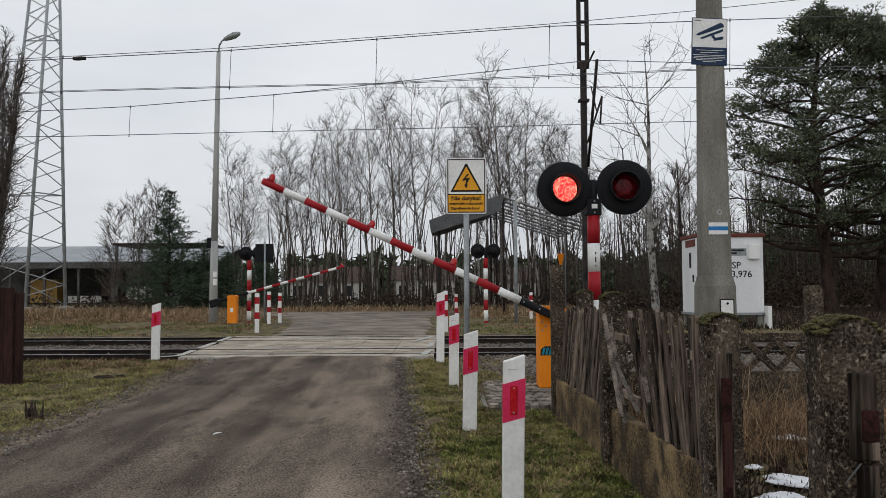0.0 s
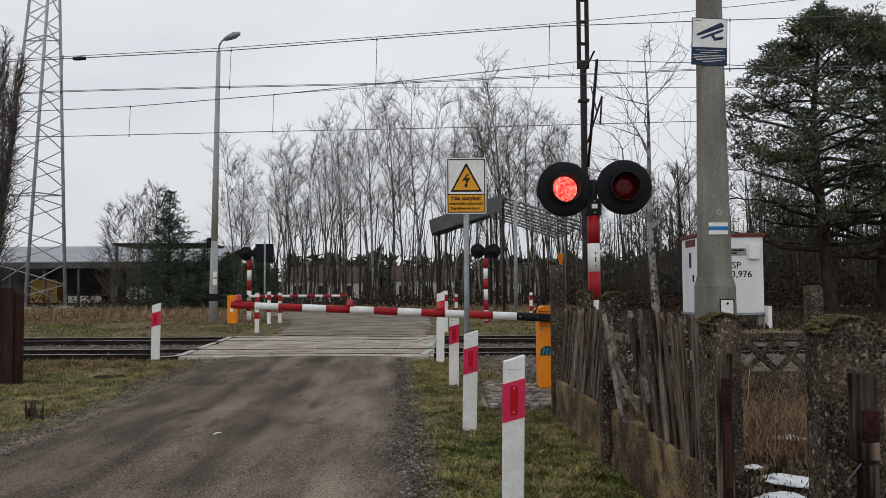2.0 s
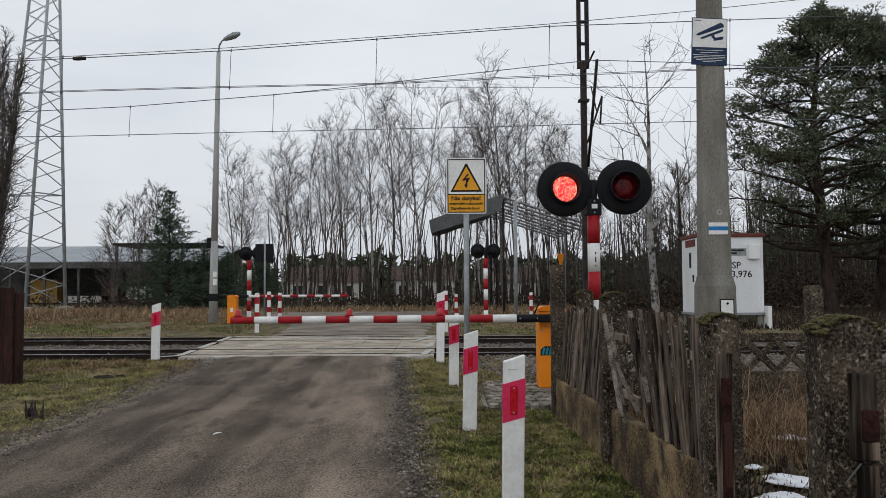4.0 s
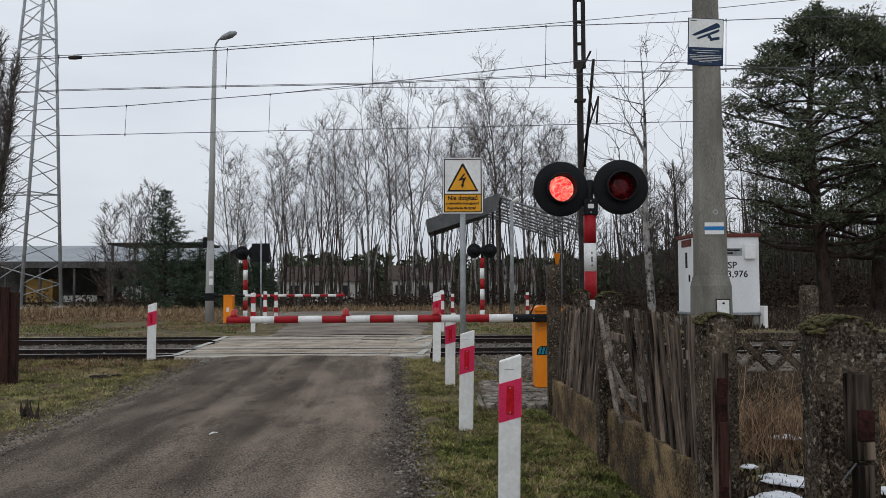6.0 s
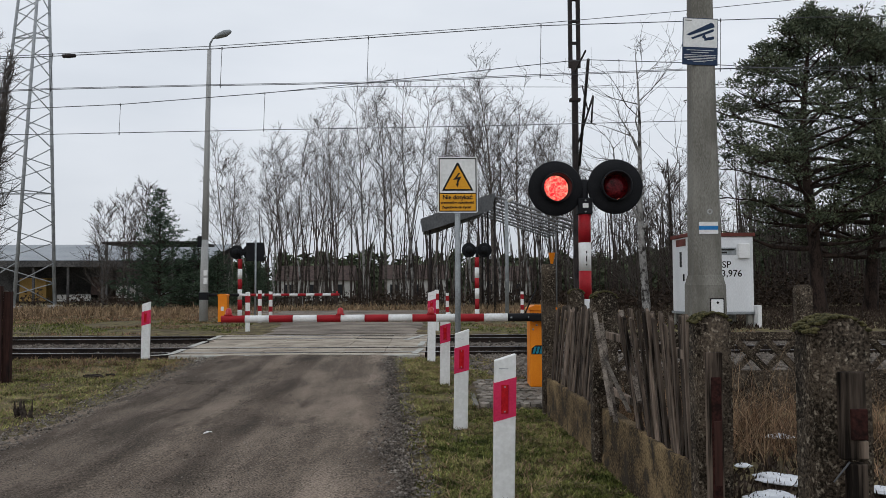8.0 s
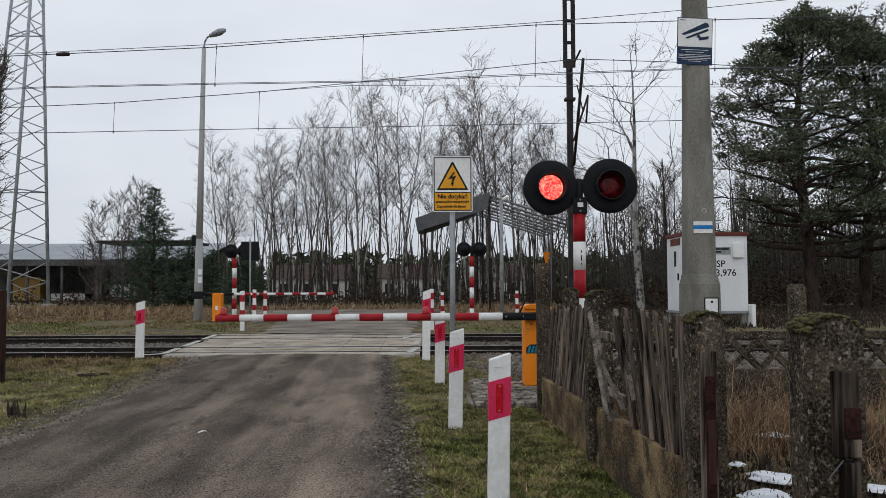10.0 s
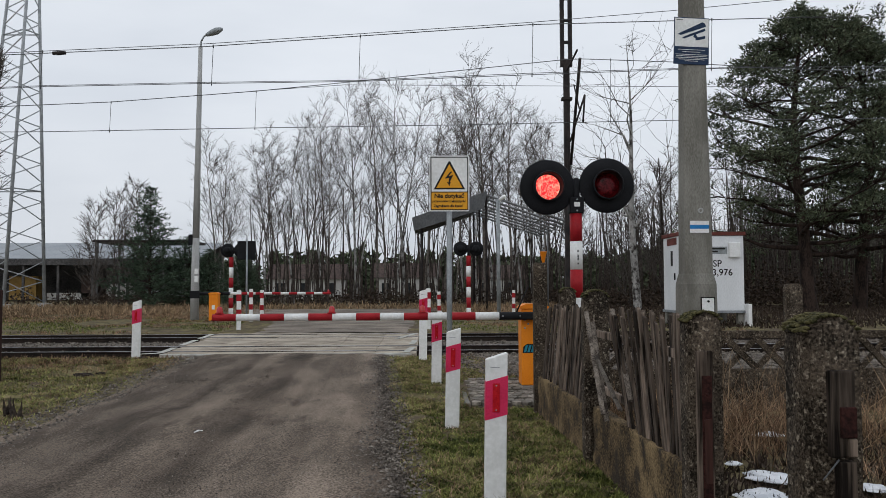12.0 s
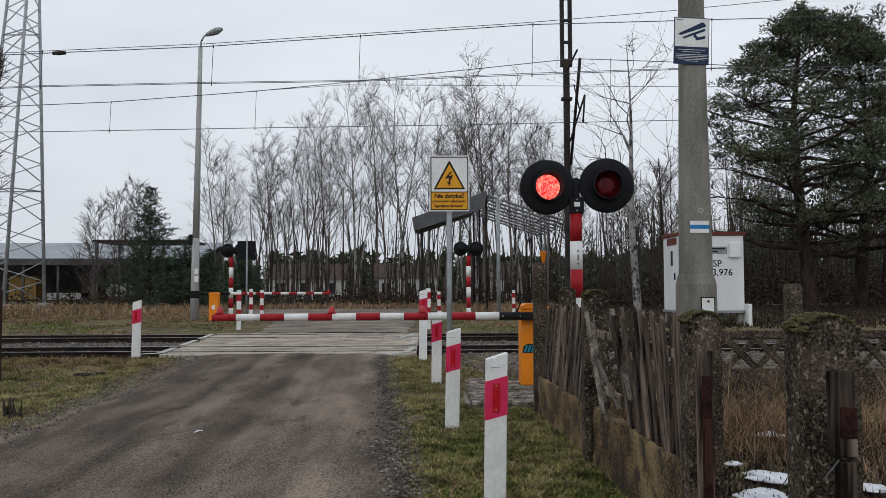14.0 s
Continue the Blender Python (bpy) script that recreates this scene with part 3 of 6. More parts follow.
def picket_fence(y0, y1, x0, x1, slats, label, top_of_plinth, tilt, loose=()):
    """Grey slats nailed to two rails. A slat: distance along, lean, foot, top, sideways tilt."""
    t = thing("slatted_fence", label, "wooden fence", pose(x0, y0, 0, 0, 0, -math.degrees(math.atan2(x1 - x0, y1 - y0))), "slatted fences")
    length = math.hypot(x1 - x0, y1 - y0)
    plinth(t, length, top_of_plinth)
    for z in (.62, 1.08):
        bm = bmesh.new()
        x = .018 + (z - .4) * math.tan(radians(tilt))
        box(bm, x, x + .035, .12, length - .12, z, z + .06, .006)
        part("rail", bm, M_wood, t)
    for along, lean, foot, top, roll in slats:
        bm = bmesh.new()
        w = random.uniform(.022, .034)
        tall = top - foot
        outline = [(-w, 0), (w, random.uniform(-.015, .01)), (w * .95, tall + random.uniform(-.03, .01)), (w * .2, tall), (-w * .95, tall - random.uniform(0, .04))]
        prism(bm, outline, -.010, .010, 0, Matrix.Translation((random.uniform(-.014, .016), along, foot)) @ Matrix.Rotation(radians(lean), 4, "X") @ Matrix.Rotation(radians(roll), 4, "Y") @ Matrix.Rotation(radians(90 + random.uniform(-9, 9)), 4, "Z"))
        bmesh.ops.bevel(bm, geom=bm.edges[:], offset=.003, segments=1, affect="EDGES")
        part("slat", bm, M_wood, t)
    back = t.matrix_world.inverted()
    for a, b in loose:
        a, b = back @ Vector(a), back @ Vector(b)
        way = b - a
        bm = bmesh.new()
        box(bm, -.008, .008, -.015, .015, 0, way.length, .003, 0, Matrix.Translation(a) @ way.to_track_quat("Z", "X").to_matrix().to_4x4() @ pose(0, 0, 0, 0, 0, random.uniform(-25, 25)))
        part("loose_slat", bm, M_bleached, t, "pale bleached slat hanging loose")


random.seed(7)
far_slats = [(0.26 + i * .071, 7.5 + 1.4 * math.sin(i * .9) + random.uniform(-.8, .8), .36 + random.uniform(-.04, .04), 1.31 + random.uniform(-.03, .03), 4.5 + random.uniform(-.7, .7)) for i in range(34)]
picket_fence(7.2, 9.95, 1.46, 1.36, far_slats, "crooked grey weathered wooden slat fence on a concrete plinth", .46, 4.5)
near_slats = [(0.18 + i * .072, -1.5 - i * .4 + random.uniform(-2, 2), .44 + random.uniform(-.06, .05), 1.34 + random.uniform(-.05, .05), -1 - .3 * i + random.uniform(-1, 1)) for i in range(19)]
near_slats += [(1.55, -4, .45, 1.33, -9)]
picket_fence(4.5, 7.2, 1.49, 1.46, near_slats, "broken grey weathered wooden slat fence with loose slats", .50, -3,
             (((1.315, 6.22, .56), (1.33, 6.92, 1.30)), ((1.30, 5.60, .68), (1.34, 6.66, .98)), ((1.42, 5.80, .72), (1.44, 6.44, 1.33)), ((1.36, 6.30, .50), (1.35, 6.75, 1.22))))


def lattice_panel(x0, x1, y, z0, z1):
    """A cast concrete panel with a diamond lattice."""
    t = thing("concrete_fence", "mossy cast concrete fence panel with diamond openings", "concrete fence", pose(x0, y, 0), "concrete lattice panels")
    w = x1 - x0
    bm = bmesh.new()
    box(bm, 0, w, -.03, .03, z1 - .09, z1, .01)
    part("top_rail", bm, M_mossy, t)
    bm = bmesh.new()
    box(bm, 0, w, -.03, .03, -.05, z0 + .08, .01)
    part("base_board", bm, M_mossy, t)
    n = round(w / .345)
    step = w / n
    for i in range(n):
        for s in (1, -1):
            a, b = (i * step, (i + 1) * step) if s > 0 else ((i + 1) * step, i * step)
            d = Vector((b - a, 0, z1 - .09 - z0 - .08))
            bm = bmesh.new()
            m = Matrix.Translation((a, 0.004 * s, z0 + .08)) @ Matrix.Rotation(-math.atan2(d.z, d.x), 4, "Y")
            box(bm, 0, d.length, -.024, .024, -.036, .036, .008, 0, m)
            part("lattice_bar", bm, M_mossy, t)


for x in (1.72, 4.50, 7.2):
    fence_post("fence_post", x, 10.15, 1.54 if x > 4 else 1.5, .19, 0, x < 4, "slim weathered concrete post between lattice panels", flat=x > 4)
for x0, x1 in ((1.82, 4.40), (4.60, 7.10), (7.30, 9.8)):
    lattice_panel(x0, x1, 10.15, .43, .97)


def board_fence():
    t = thing("board_fence", "dark red-brown stained wooden board fence", "wooden fence", pose(-6.62, 12.9, 0))
    x = 0.0
    i = 0
    while x > -2.6:
        w = random.uniform(.13, .16)
        bm = bmesh.new()
        box(bm, x - w, x - .012, -.015 + .02 * (i % 2), .015 + .02 * (i % 2), .0, 1.62 + random.uniform(-.04, .05), .006)
        part("board", bm, M_brownwood, t)
        x -= w
        i += 1
    for z in (.4, 1.25):
        bm = bmesh.new()
        box(bm, -2.6, 0, .04, .09, z, z + .09, .006)
        part("rail", bm, M_brownwood, t)
    bm = bmesh.new()
    box(bm, -.02, .09, .02, .12, -.1, 1.5, .008)
    part("end_post", bm, M_brownwood, t)


board_fence()


# ---- crossing equipment ----
def guide_post(x, y, z, tall, lean, label, flip=1):
    t = thing("guide_post", label, "guide post", pose(x, y, z, 0, lean, 0), "guide posts")
    w, d = .075, .045
    bm = bmesh.new()
    prism(bm, [(-w, -.1), (w, -.1), (w, tall), (-w, tall - .05)], -d, d)
    bmesh.ops.bevel(bm, geom=bm.edges[:], offset=.006, segments=1, affect="EDGES")
    part("shaft", bm, M_white, t)
    bm = bmesh.new()
    a, b = tall - .185, tall - .455
    prism(bm, [(-w - .003, b - .02), (w + .003, b + .025), (w + .003, a + .025), (-w - .003, a - .02)], -d - .003, d + .003)
    band = part("band", bm, M_pink, t, "slanted magenta-red band")
    bm = bmesh.new()
    box(bm, -.028, .022, -d - .012, -d - .002, b + .04, a - .03, .003)
    refl = part("reflector", bm, M_reflector, band, "red reflector strip")
    bm = bmesh.new()
    box(bm, -.045, .02, -d - .002, -d + .001, tall - .106, tall - .102)
    part("printed_bar", bm, M_steel, t, "thin printed line")
    for zz in (b + .055, a - .045):
        bm = bmesh.new()
        lathe(bm, [(0, .004), (.006, .003), (.006, 0)], pose(-.003, -d - .011, zz, 90), 8)
        part("rivet", bm, M_steel, refl)
    return t


guide_post(.478, 5.9, 0, 1.05, 1.0, "white plastic guide post with a magenta band, clean, in short grass")
guide_post(.272, 8.93, 0, 1.08, 1.2, "white plastic guide post with a magenta band, leaning slightly")
guide_post(.152, 12.62, .04, 1.12, .6, "white plastic guide post with a magenta band by the barrier")
guide_post(-.062, 15.75, .13, 1.36, .6, "tall white guide post with a red band at the deck edge")
guide_post(-5.68, 16.5, .14, 1.15, .7, "white plastic guide post with a red band beside the rails")


def far_post(x, y, tall, label):
    t = thing("guide_post", label, "guide post", pose(x, y, height(x, y)), "far guide posts")
    bm = bmesh.new()
    box(bm, -.07, .07, -.05, .05, -.1, tall, .015)
    part("shaft", bm, M_white, t)
    for z in (tall - .35, tall - .85):
        bm = bmesh.new()
        box(bm, -.075, .075, -.055, .055, z, z + .22)
        part("band", bm, M_red, t, "red band")


far_post(-6.2, 27.8, 1.3, "white and red guide post beyond the rails")
far_post(.08, 27.8, 1.35, "white and red guide post beyond the rails")
far_post(-7.2, 34.5, 1.35, "white and red guide post by the far barrier")
far_post(-6.95, 35.5, 1.3, "white and red guide post by the far barrier")
far_post(.58, 37.5, 1.2, "slim white and red guide post on the far verge")
far_post(4.1, 39.0, 1.25, "slim white and red guide post on the far verge")


def barrier_arm(parent, length, bands, first, radius, side, lamps):
    """The boom: sleeve, alternating bands and lamps. side: -1 points to -x, 1 to +x."""
    arm = new("barrier_arm")
    arm.parent = parent
    x = first
    bm = bmesh.new()
    rod(bm, (side * -.15, 0, 0), (side * x, 0, 0), radius * 1.0, radius * .98, 12)
    box(bm, min(side * .02, side * .3), max(side * .02, side * .3), -radius * 1.25, radius * 1.25, -radius * .8, radius * .8, .01)
    sleeve = part("arm_sleeve", bm, M_black, arm, "black clamp sleeve")
    for q in (first - .05, first - .3):
        bm = bmesh.new()
        lathe(bm, [(0, .012), (.014, .010), (.014, 0)], pose(side * q, -radius, 0, 90), 6)
        part("bolt", bm, M_steel, sleeve)
    step = (length - first) / bands
    for i in range(bands):
        bm = bmesh.new()
        r0 = radius * (1 - .12 * i / bands)
        r1 = radius * (1 - .12 * (i + 1) / bands)
        rod(bm, (side * x, 0, 0), (side * (x + step), 0, 0), r0, r1, 14)
        part("arm_band", bm, M_white if i % 2 == 0 else M_red, arm, "white section" if i % 2 == 0 else "red section")
        x += step
    for q in lamps:
        bm = bmesh.new()
        box(bm, side * q - .06, side * q + .06, -.03, .03, radius * .8, radius * 1.15, .006)
        foot = part("lamp_foot", bm, M_red, arm)
        bm = bmesh.new()
        lathe(bm, [(.045, 0), (.045, .05), (.03, .085), (0, .095)], pose(side * q, 0, radius * 1.1), 14)
        part("beacon", bm, M_beacon, foot, "red warning beacon")
    return arm


def barrier_machine(name, x, y, z, label, arm_side):
    t = thing(name, label, "level crossing barrier", pose(x, y, z))
    bm = bmesh.new()
    box(bm, -.19, .19, -.2, .2, .03, 1.14, .02)
    cab = part("cabinet", bm, M_orange, t, "orange powder-coated cabinet")
    bm = bmesh.new()
    prism(bm, [(-.21, 1.14), (.21, 1.14), (.21, 1.17), (.12, 1.21), (-.12, 1.21), (-.21, 1.17)], -.22, .22)
    part("lid", bm, M_orange, t)
    bm = bmesh.new()
    box(bm, -.24, .24, -.25, .25, -.1, .03, .01)
    part("footing", bm, M_concrete, t)
    return t, cab


barrier, cab = barrier_machine("level_crossing_barrier", 1.57, 12.3, .06, "orange barrier machine with a long red and white boom", -1)
for dx, dz in ((-.14, .98), (-.09, .92), (-.14, .86)):
    bm = bmesh.new()
    lathe(bm, [(0, .012), (.016, .008), (.016, 0)], pose(dx, -.2, dz, 90), 8)
    part("screw", bm, M_steel, cab)
bm = bmesh.new()
prism(bm, [(-.172, .50), (.0, .50), (.0, .63), (-.11, .63), (-.165, .585)], -.204, -.199)
part("round_emblem", bm, M_ink, cab, "dark printed emblem")
for k in range(3):
    bm = bmesh.new()
    prism(bm, [(-.155 + k * .05, .512), (-.122 + k * .05, .512), (-.094 + k * .05, .612), (-.127 + k * .05, .612)], -.207, -.202)
    part("emblem_bar", bm, M_teal, cab, "teal bar")
near_arm = barrier_arm(barrier, 4.70, 12, .60, .058, -1, (4.60, 3.0, 1.70))
near_arm.location = (.08, -.30, 1.04)
bm = bmesh.new()
rod(bm, (-.35, 0, .05), (-.18, 0, .42), .012, .008, 6)
part("stay_rod", bm, M_black, near_arm)
bm = bmesh.new()
lathe(bm, [(0, .34), (.075, .33), (.075, 0)], pose(.08, 0.02, 1.04, 90), 20)
part("shaft_hub", bm, M_black, barrier)

far_barrier, far_cab = barrier_machine("level_crossing_barrier", -8.87, 35.2, .15, "orange far-side barrier machine with a red and white boom", 1)
far_arm = barrier_arm(far_barrier, 4.78, 12, .55, .06, 1, (4.68,))
far_arm.location = (.05, .3, 1.16)
bm = bmesh.new()
rod(bm, (0, 0, 0), (-.85, 0, 0), .06, .06, 8)
box(bm, -1.15, -.75, -.1, .1, -.2, .12, .02)
part("counterweight", bm, M_black, far_arm, "black counterweight")
bm = bmesh.new()
box(bm, -.06, .06, -.207, -.2, .5, .68)
part("notice", bm, M_white, far_cab, "pale notice")


def signal_head(parent, x, z, y, turn, lit, radius=.345):
    """A round backing board with a deep hood and a lens that turns its lit or its dark face out."""
    head = new("signal_head")
    head.parent = parent
    head.matrix_basis = pose(x, y, z, 0, 0, turn)
    m = pose(0, 0, 0, 90)
    k = radius / .345
    bm = bmesh.new()
    lathe(bm, [(.175 * k, .018), (.20 * k, .03), (.335 * k, .012), (.345 * k, 0), (.335 * k, -.012), (.18 * k, -.01)], m, 56)
    part("backing_board", bm, M_black, head)
    bm = bmesh.new()
    lathe(bm, [(.172 * k, .16), (.182 * k, .165), (.19 * k, .15), (.182 * k, -.01), (.165 * k, -.22), (.05, -.27), (0, -.27), (0, -.235), (.16 * k, -.20), (.17 * k, 0), (.172 * k, .16)], m, 48)
    part("hood", bm, M_black, head)
    lens = None
    if lit:
        lens = new("lens")
        lens.parent = head
        lens.location = (0, .0, 0)
        bm = bmesh.new()
        lathe(bm, [(0, .022), (.09, .018), (.158, .006), (.158, .001), (0, .001)], m, 40)
        part("lit_face", bm, M_lens_on, lens, "glowing red lens")
        bm = bmesh.new()
        lathe(bm, [(0, -.001), (.158, -.001), (.158, -.006), (.09, -.018), (0, -.022)], m, 40)
        part("dark_face", bm, M_lens_off, lens, "unlit dark red lens")
    return lens


def banded_post(parent, x, y, tall, radius, band, top_red, base=0.0):
    z, red = tall, top_red
    while z > base + 1e-3:
        low = max(base, z - band)
        bm = bmesh.new()
        rod(bm, (x, y, low), (x, y, z), radius, radius, 24)
        part("post_band", bm, M_red if red else M_white, parent, "red band" if red else "white band")
        z, red = low, not red


signal = thing("crossing_signal", "round black flashing red crossing signals on a striped post", "warning light", pose(1.885, 10.4, .012))
banded_post(signal, 0, 0, 2.42, .078, .352, True)
bm = bmesh.new()
rod(bm, (0, 0, 2.40), (0, 0, 2.86), .05, .05, 14)
box(bm, -.09, .09, -.09, .09, 2.42, 2.62, .012)
box(bm, -.16, .16, -.03, .03, 2.74, 2.80, .008)
box(bm, -.12, .12, -.035, .035, 2.58, 2.63, .008)
bracket = part("bracket", bm, M_black, signal, "black mounting bracket")
bm = bmesh.new()
box(bm, -.035, .035, -.098, -.089, 2.50, 2.555)
part("small_plate", bm, M_white, bracket, "small white plate")
for q in (2.45, 2.59):
    bm = bmesh.new()
    lathe(bm, [(0, .01), (.012, .008), (.012, 0)], pose(0, -.09, q, 90), 8)
    part("bolt", bm, M_steel, bracket)
for z0, z1 in ((1.83, 1.90), (1.93, 1.96), (1.78, 1.80)):
    bm = bmesh.new()
    box(bm, .0, .014, -.0815, -.077, z0, z1)
    part("printed_bar", bm, M_ink, signal, "small printed bar")
lens_left = signal_head(signal, -.367, 2.745, -.06, 3, True)
lens_right = signal_head(signal, .378, 2.765, -.06, -2, True)


def far_signal(x, y, label, heads, square=None):
    t = thing("crossing_signal", label, "warning light", pose(x, y, .12), "far crossing signals")
    banded_post(t, 0, 0, 2.75, .095, .44, True)
    bm = bmesh.new()
    rod(bm, (0, 0, 2.7), (0, 0, 3.2), .06, .06, 10)
    box(bm, -.35, .35, -.04, .04, 2.98, 3.06, .01)
    part("bracket", bm, M_black, t)
    for hx, r in heads:
        signal_head(t, hx, 3.05, .06, 180, False, r)


far_signal(-8.42, 36.2, "round black crossing signals seen from behind, one larger", ((-.17, .30), (.42, .33)))
far_signal(1.80, 35.2, "round black crossing signals facing away on a striped post", ((-.33, .31), (.33, .31)))
t = thing("back_of_sign", "dark square sign seen from behind on a grey pole", "road sign", pose(-7.62, 35.6, .15))
bm = bmesh.new()
rod(bm, (0, 0, -.1), (0, 0, 3.5), .04, .04, 10)
part("pole", bm, M_steel, t)
bm = bmesh.new()
box(bm, -.42, .36, .05, .07, 2.6, 3.4, .01)
part("panel", bm, M_black, t)


def danger_sign():
    t = thing("high_voltage_sign", "white and yellow high voltage warning sign on a grey steel pole", "warning sign", pose(.285, 10.0, 0))
    bm = bmesh.new()
    rod(bm, (-.008, .035, -.1), (0, .035, 3.05), .034, .034, 14)
    part("pole", bm, M_steel, t, "galvanised steel pole")
    c = [(-.24, 2.44), (-.225, 2.425), (.225, 2.425), (.24, 2.44), (.24, 3.085), (.225, 3.10), (-.225, 3.10), (-.24, 3.085)]
    bm = bmesh.new()
    prism(bm, c, -.006, .004)
    panel = part("panel", bm, M_white, t, "white sign panel")

    def flat(name, pts, y, mat, label=""):
        bm = bmesh.new()
        prism(bm, pts, y - .003, y)
        return part(name, bm, mat, panel, label)
    for x0, x1, z0, z1 in ((-.228, .228, 3.075, 3.087), (-.228, .228, 2.438, 2.45), (-.228, -.216, 2.45, 3.075), (.216, .228, 2.45, 3.075), (-.216, .216, 2.652, 2.664)):
        flat("border_line", [(x0, z0), (x1, z0), (x1, z1), (x0, z1)], -.006, M_ink)
    flat("yellow_field", [(-.216, 2.45), (.216, 2.45), (.216, 2.652), (-.216, 2.652)], -.006, M_yellow, "yellow text field")
    flat("triangle_edge", [(-.19, 2.69), (.19, 2.69), (.01, 3.03), (-.01, 3.03)], -.006, M_ink, "black triangle edge")
    flat("triangle", [(-.158, 2.71), (.158, 2.71), (0, 2.995)], -.009, M_yellow, "yellow warning triangle")
    flat("bolt_symbol", [(.012, 2.905), (-.055, 2.82), (-.002, 2.828), (-.012, 2.775), (-.028, 2.776), (0.0, 2.73), (.018, 2.782), (.006, 2.78), (.046, 2.862), (-.008, 2.85), (.035, 2.905)], -.012, M_ink, "lightning bolt")
    y = -.0112
    letters("line_of_text", "Nie dotykać", .072, pose(-.183, y, 2.588), M_ink, panel, .002)
    letters("line_of_text", "przewodów trakcyjnych!", .040, pose(-.205, y, 2.535), M_ink, panel, .0012)
    letters("line_of_text", "Zagrożenie dla życia!", .040, pose(-.190, y, 2.478), M_ink, panel, .0012)


danger_sign()


# ---- overhead line ----
def concrete_mast():
    t = thing("concrete_pole", "thick grey concrete overhead-line pole with signs", "utility pole", pose(4.135, 12.7, 0))

    def ring(z, w, d):
        c = w * .22
        return [(-w + c, -d, z), (w - c, -d, z), (w, -d + c, z), (w, d - c, z), (w - c, d, z), (-w + c, d, z), (-w, d - c, z), (-w, -d + c, z)]

    def column(levels):
        bm = bmesh.new()
        rings = [[bm.verts.new(p) for p in ring(*l)] for l in levels]
        for a, b in zip(rings, rings[1:]):
            for i in range(8):
                bm.faces.new((a[i], a[(i + 1) % 8], b[(i + 1) % 8], b[i]))
        bm.faces.new(rings[-1])
        return bm
    part("pole_shaft", column([(1.55, .216, .205), (2.5, .206, .197), (4.0, .186, .175), (6.0, .163, .156), (10.5, .12, .12)]), M_concrete, t)
    part("pole_base", column([(-.1, .272, .26), (1.0, .262, .252), (1.555, .254, .246), (1.565, .250, .242), (1.70, .222, .212), (1.705, .214, .204)]), M_concrete, t, "wider cast base")
    bm = bmesh.new()
    box(bm, .0, .19, -.262, -.236, 1.05, 1.34, .01)
    plate = part("earthing_plate", bm, M_white, t, "pale cover plate")
    # slightly larger dark box behind the plate, seen as a thin outline
    bm = bmesh.new()
    box(bm, -.014, .204, -.258, -.236, 1.04, 1.356, .004)
    part("plate_rim", bm, M_ink, plate, "dark rim round the plate")
    bm = bmesh.new()
    lathe(bm, [(0, .012), (.018, .01), (.018, 0)], pose(.10, -.261, 1.29, 90), 10)
    part("plate_screw", bm, M_ink, plate)
    bm = bmesh.new()
    lathe(bm, [(.02, .0), (.035, .012), (.045, 0)], pose(.03, -.196, 2.66, 90), 16)
    part("lifting_socket", bm, M_lamp, t, "pale cast socket")
    m = pose(0.005, -.203, 2.415, 0, 0, 0)
    for z0, z1, mat in ((-.09, -.03, M_white), (-.03, .03, M_blue), (.03, .09, M_white)):
        bm = bmesh.new()
        box(bm, -.143, .143, -.006, .02, z0, z1 - .0, 0, 0, m)
        part("trail_mark_stripe", bm, mat, t, "painted trail stripe")
    sign = new("camera_sign")
    sign.parent = t
    sign.matrix_basis = pose(-.06, -.172, 5.28, 0, 2.0, 2)
    bm = bmesh.new()
    box(bm, -.275, .275, -.012, .0, -.375, .355, .006)
    part("sign_panel", bm, M_navy, sign, "navy framed surveillance notice")
    bm = bmesh.new()
    box(bm, -.262, .262, -.016, -.012, -.10, .34)
    field = part("white_field", bm, M_white, sign)

    def flat(name, pts, mat, y=-.017):
        bm = bmesh.new()
        prism(bm, pts, y - .003, y)
        part(name, bm, mat, sign)
    flat("camera_symbol", [(-.22, .09), (-.17, .075), (.22, .22), (.20, .27), (.16, .285)], M_navy)
    flat("camera_underside", [(-.15, .04), (-.12, .02), (.18, .14), (.21, .16), (.2, .19)], M_navy)
    flat("camera_bracket", [(.02, .06), (.06, .03), (.06, .0), (.21, .03), (.21, .075), (.09, .05), (.06, .1)], M_navy)
    flat("small_bar", [(-.24, .305), (-.14, .305), (-.14, .315), (-.24, .315)], M_ink)
    for z, w in ((-.15, .21), (-.185, .14), (-.225, .25), (-.25, .24), (-.275, .25), (-.30, .2), (-.325, .1)):
        flat("text_bar", [(-w, z), (w, z), (w, z + .007), (-w, z + .007)], M_white, -.013)


concrete_mast()


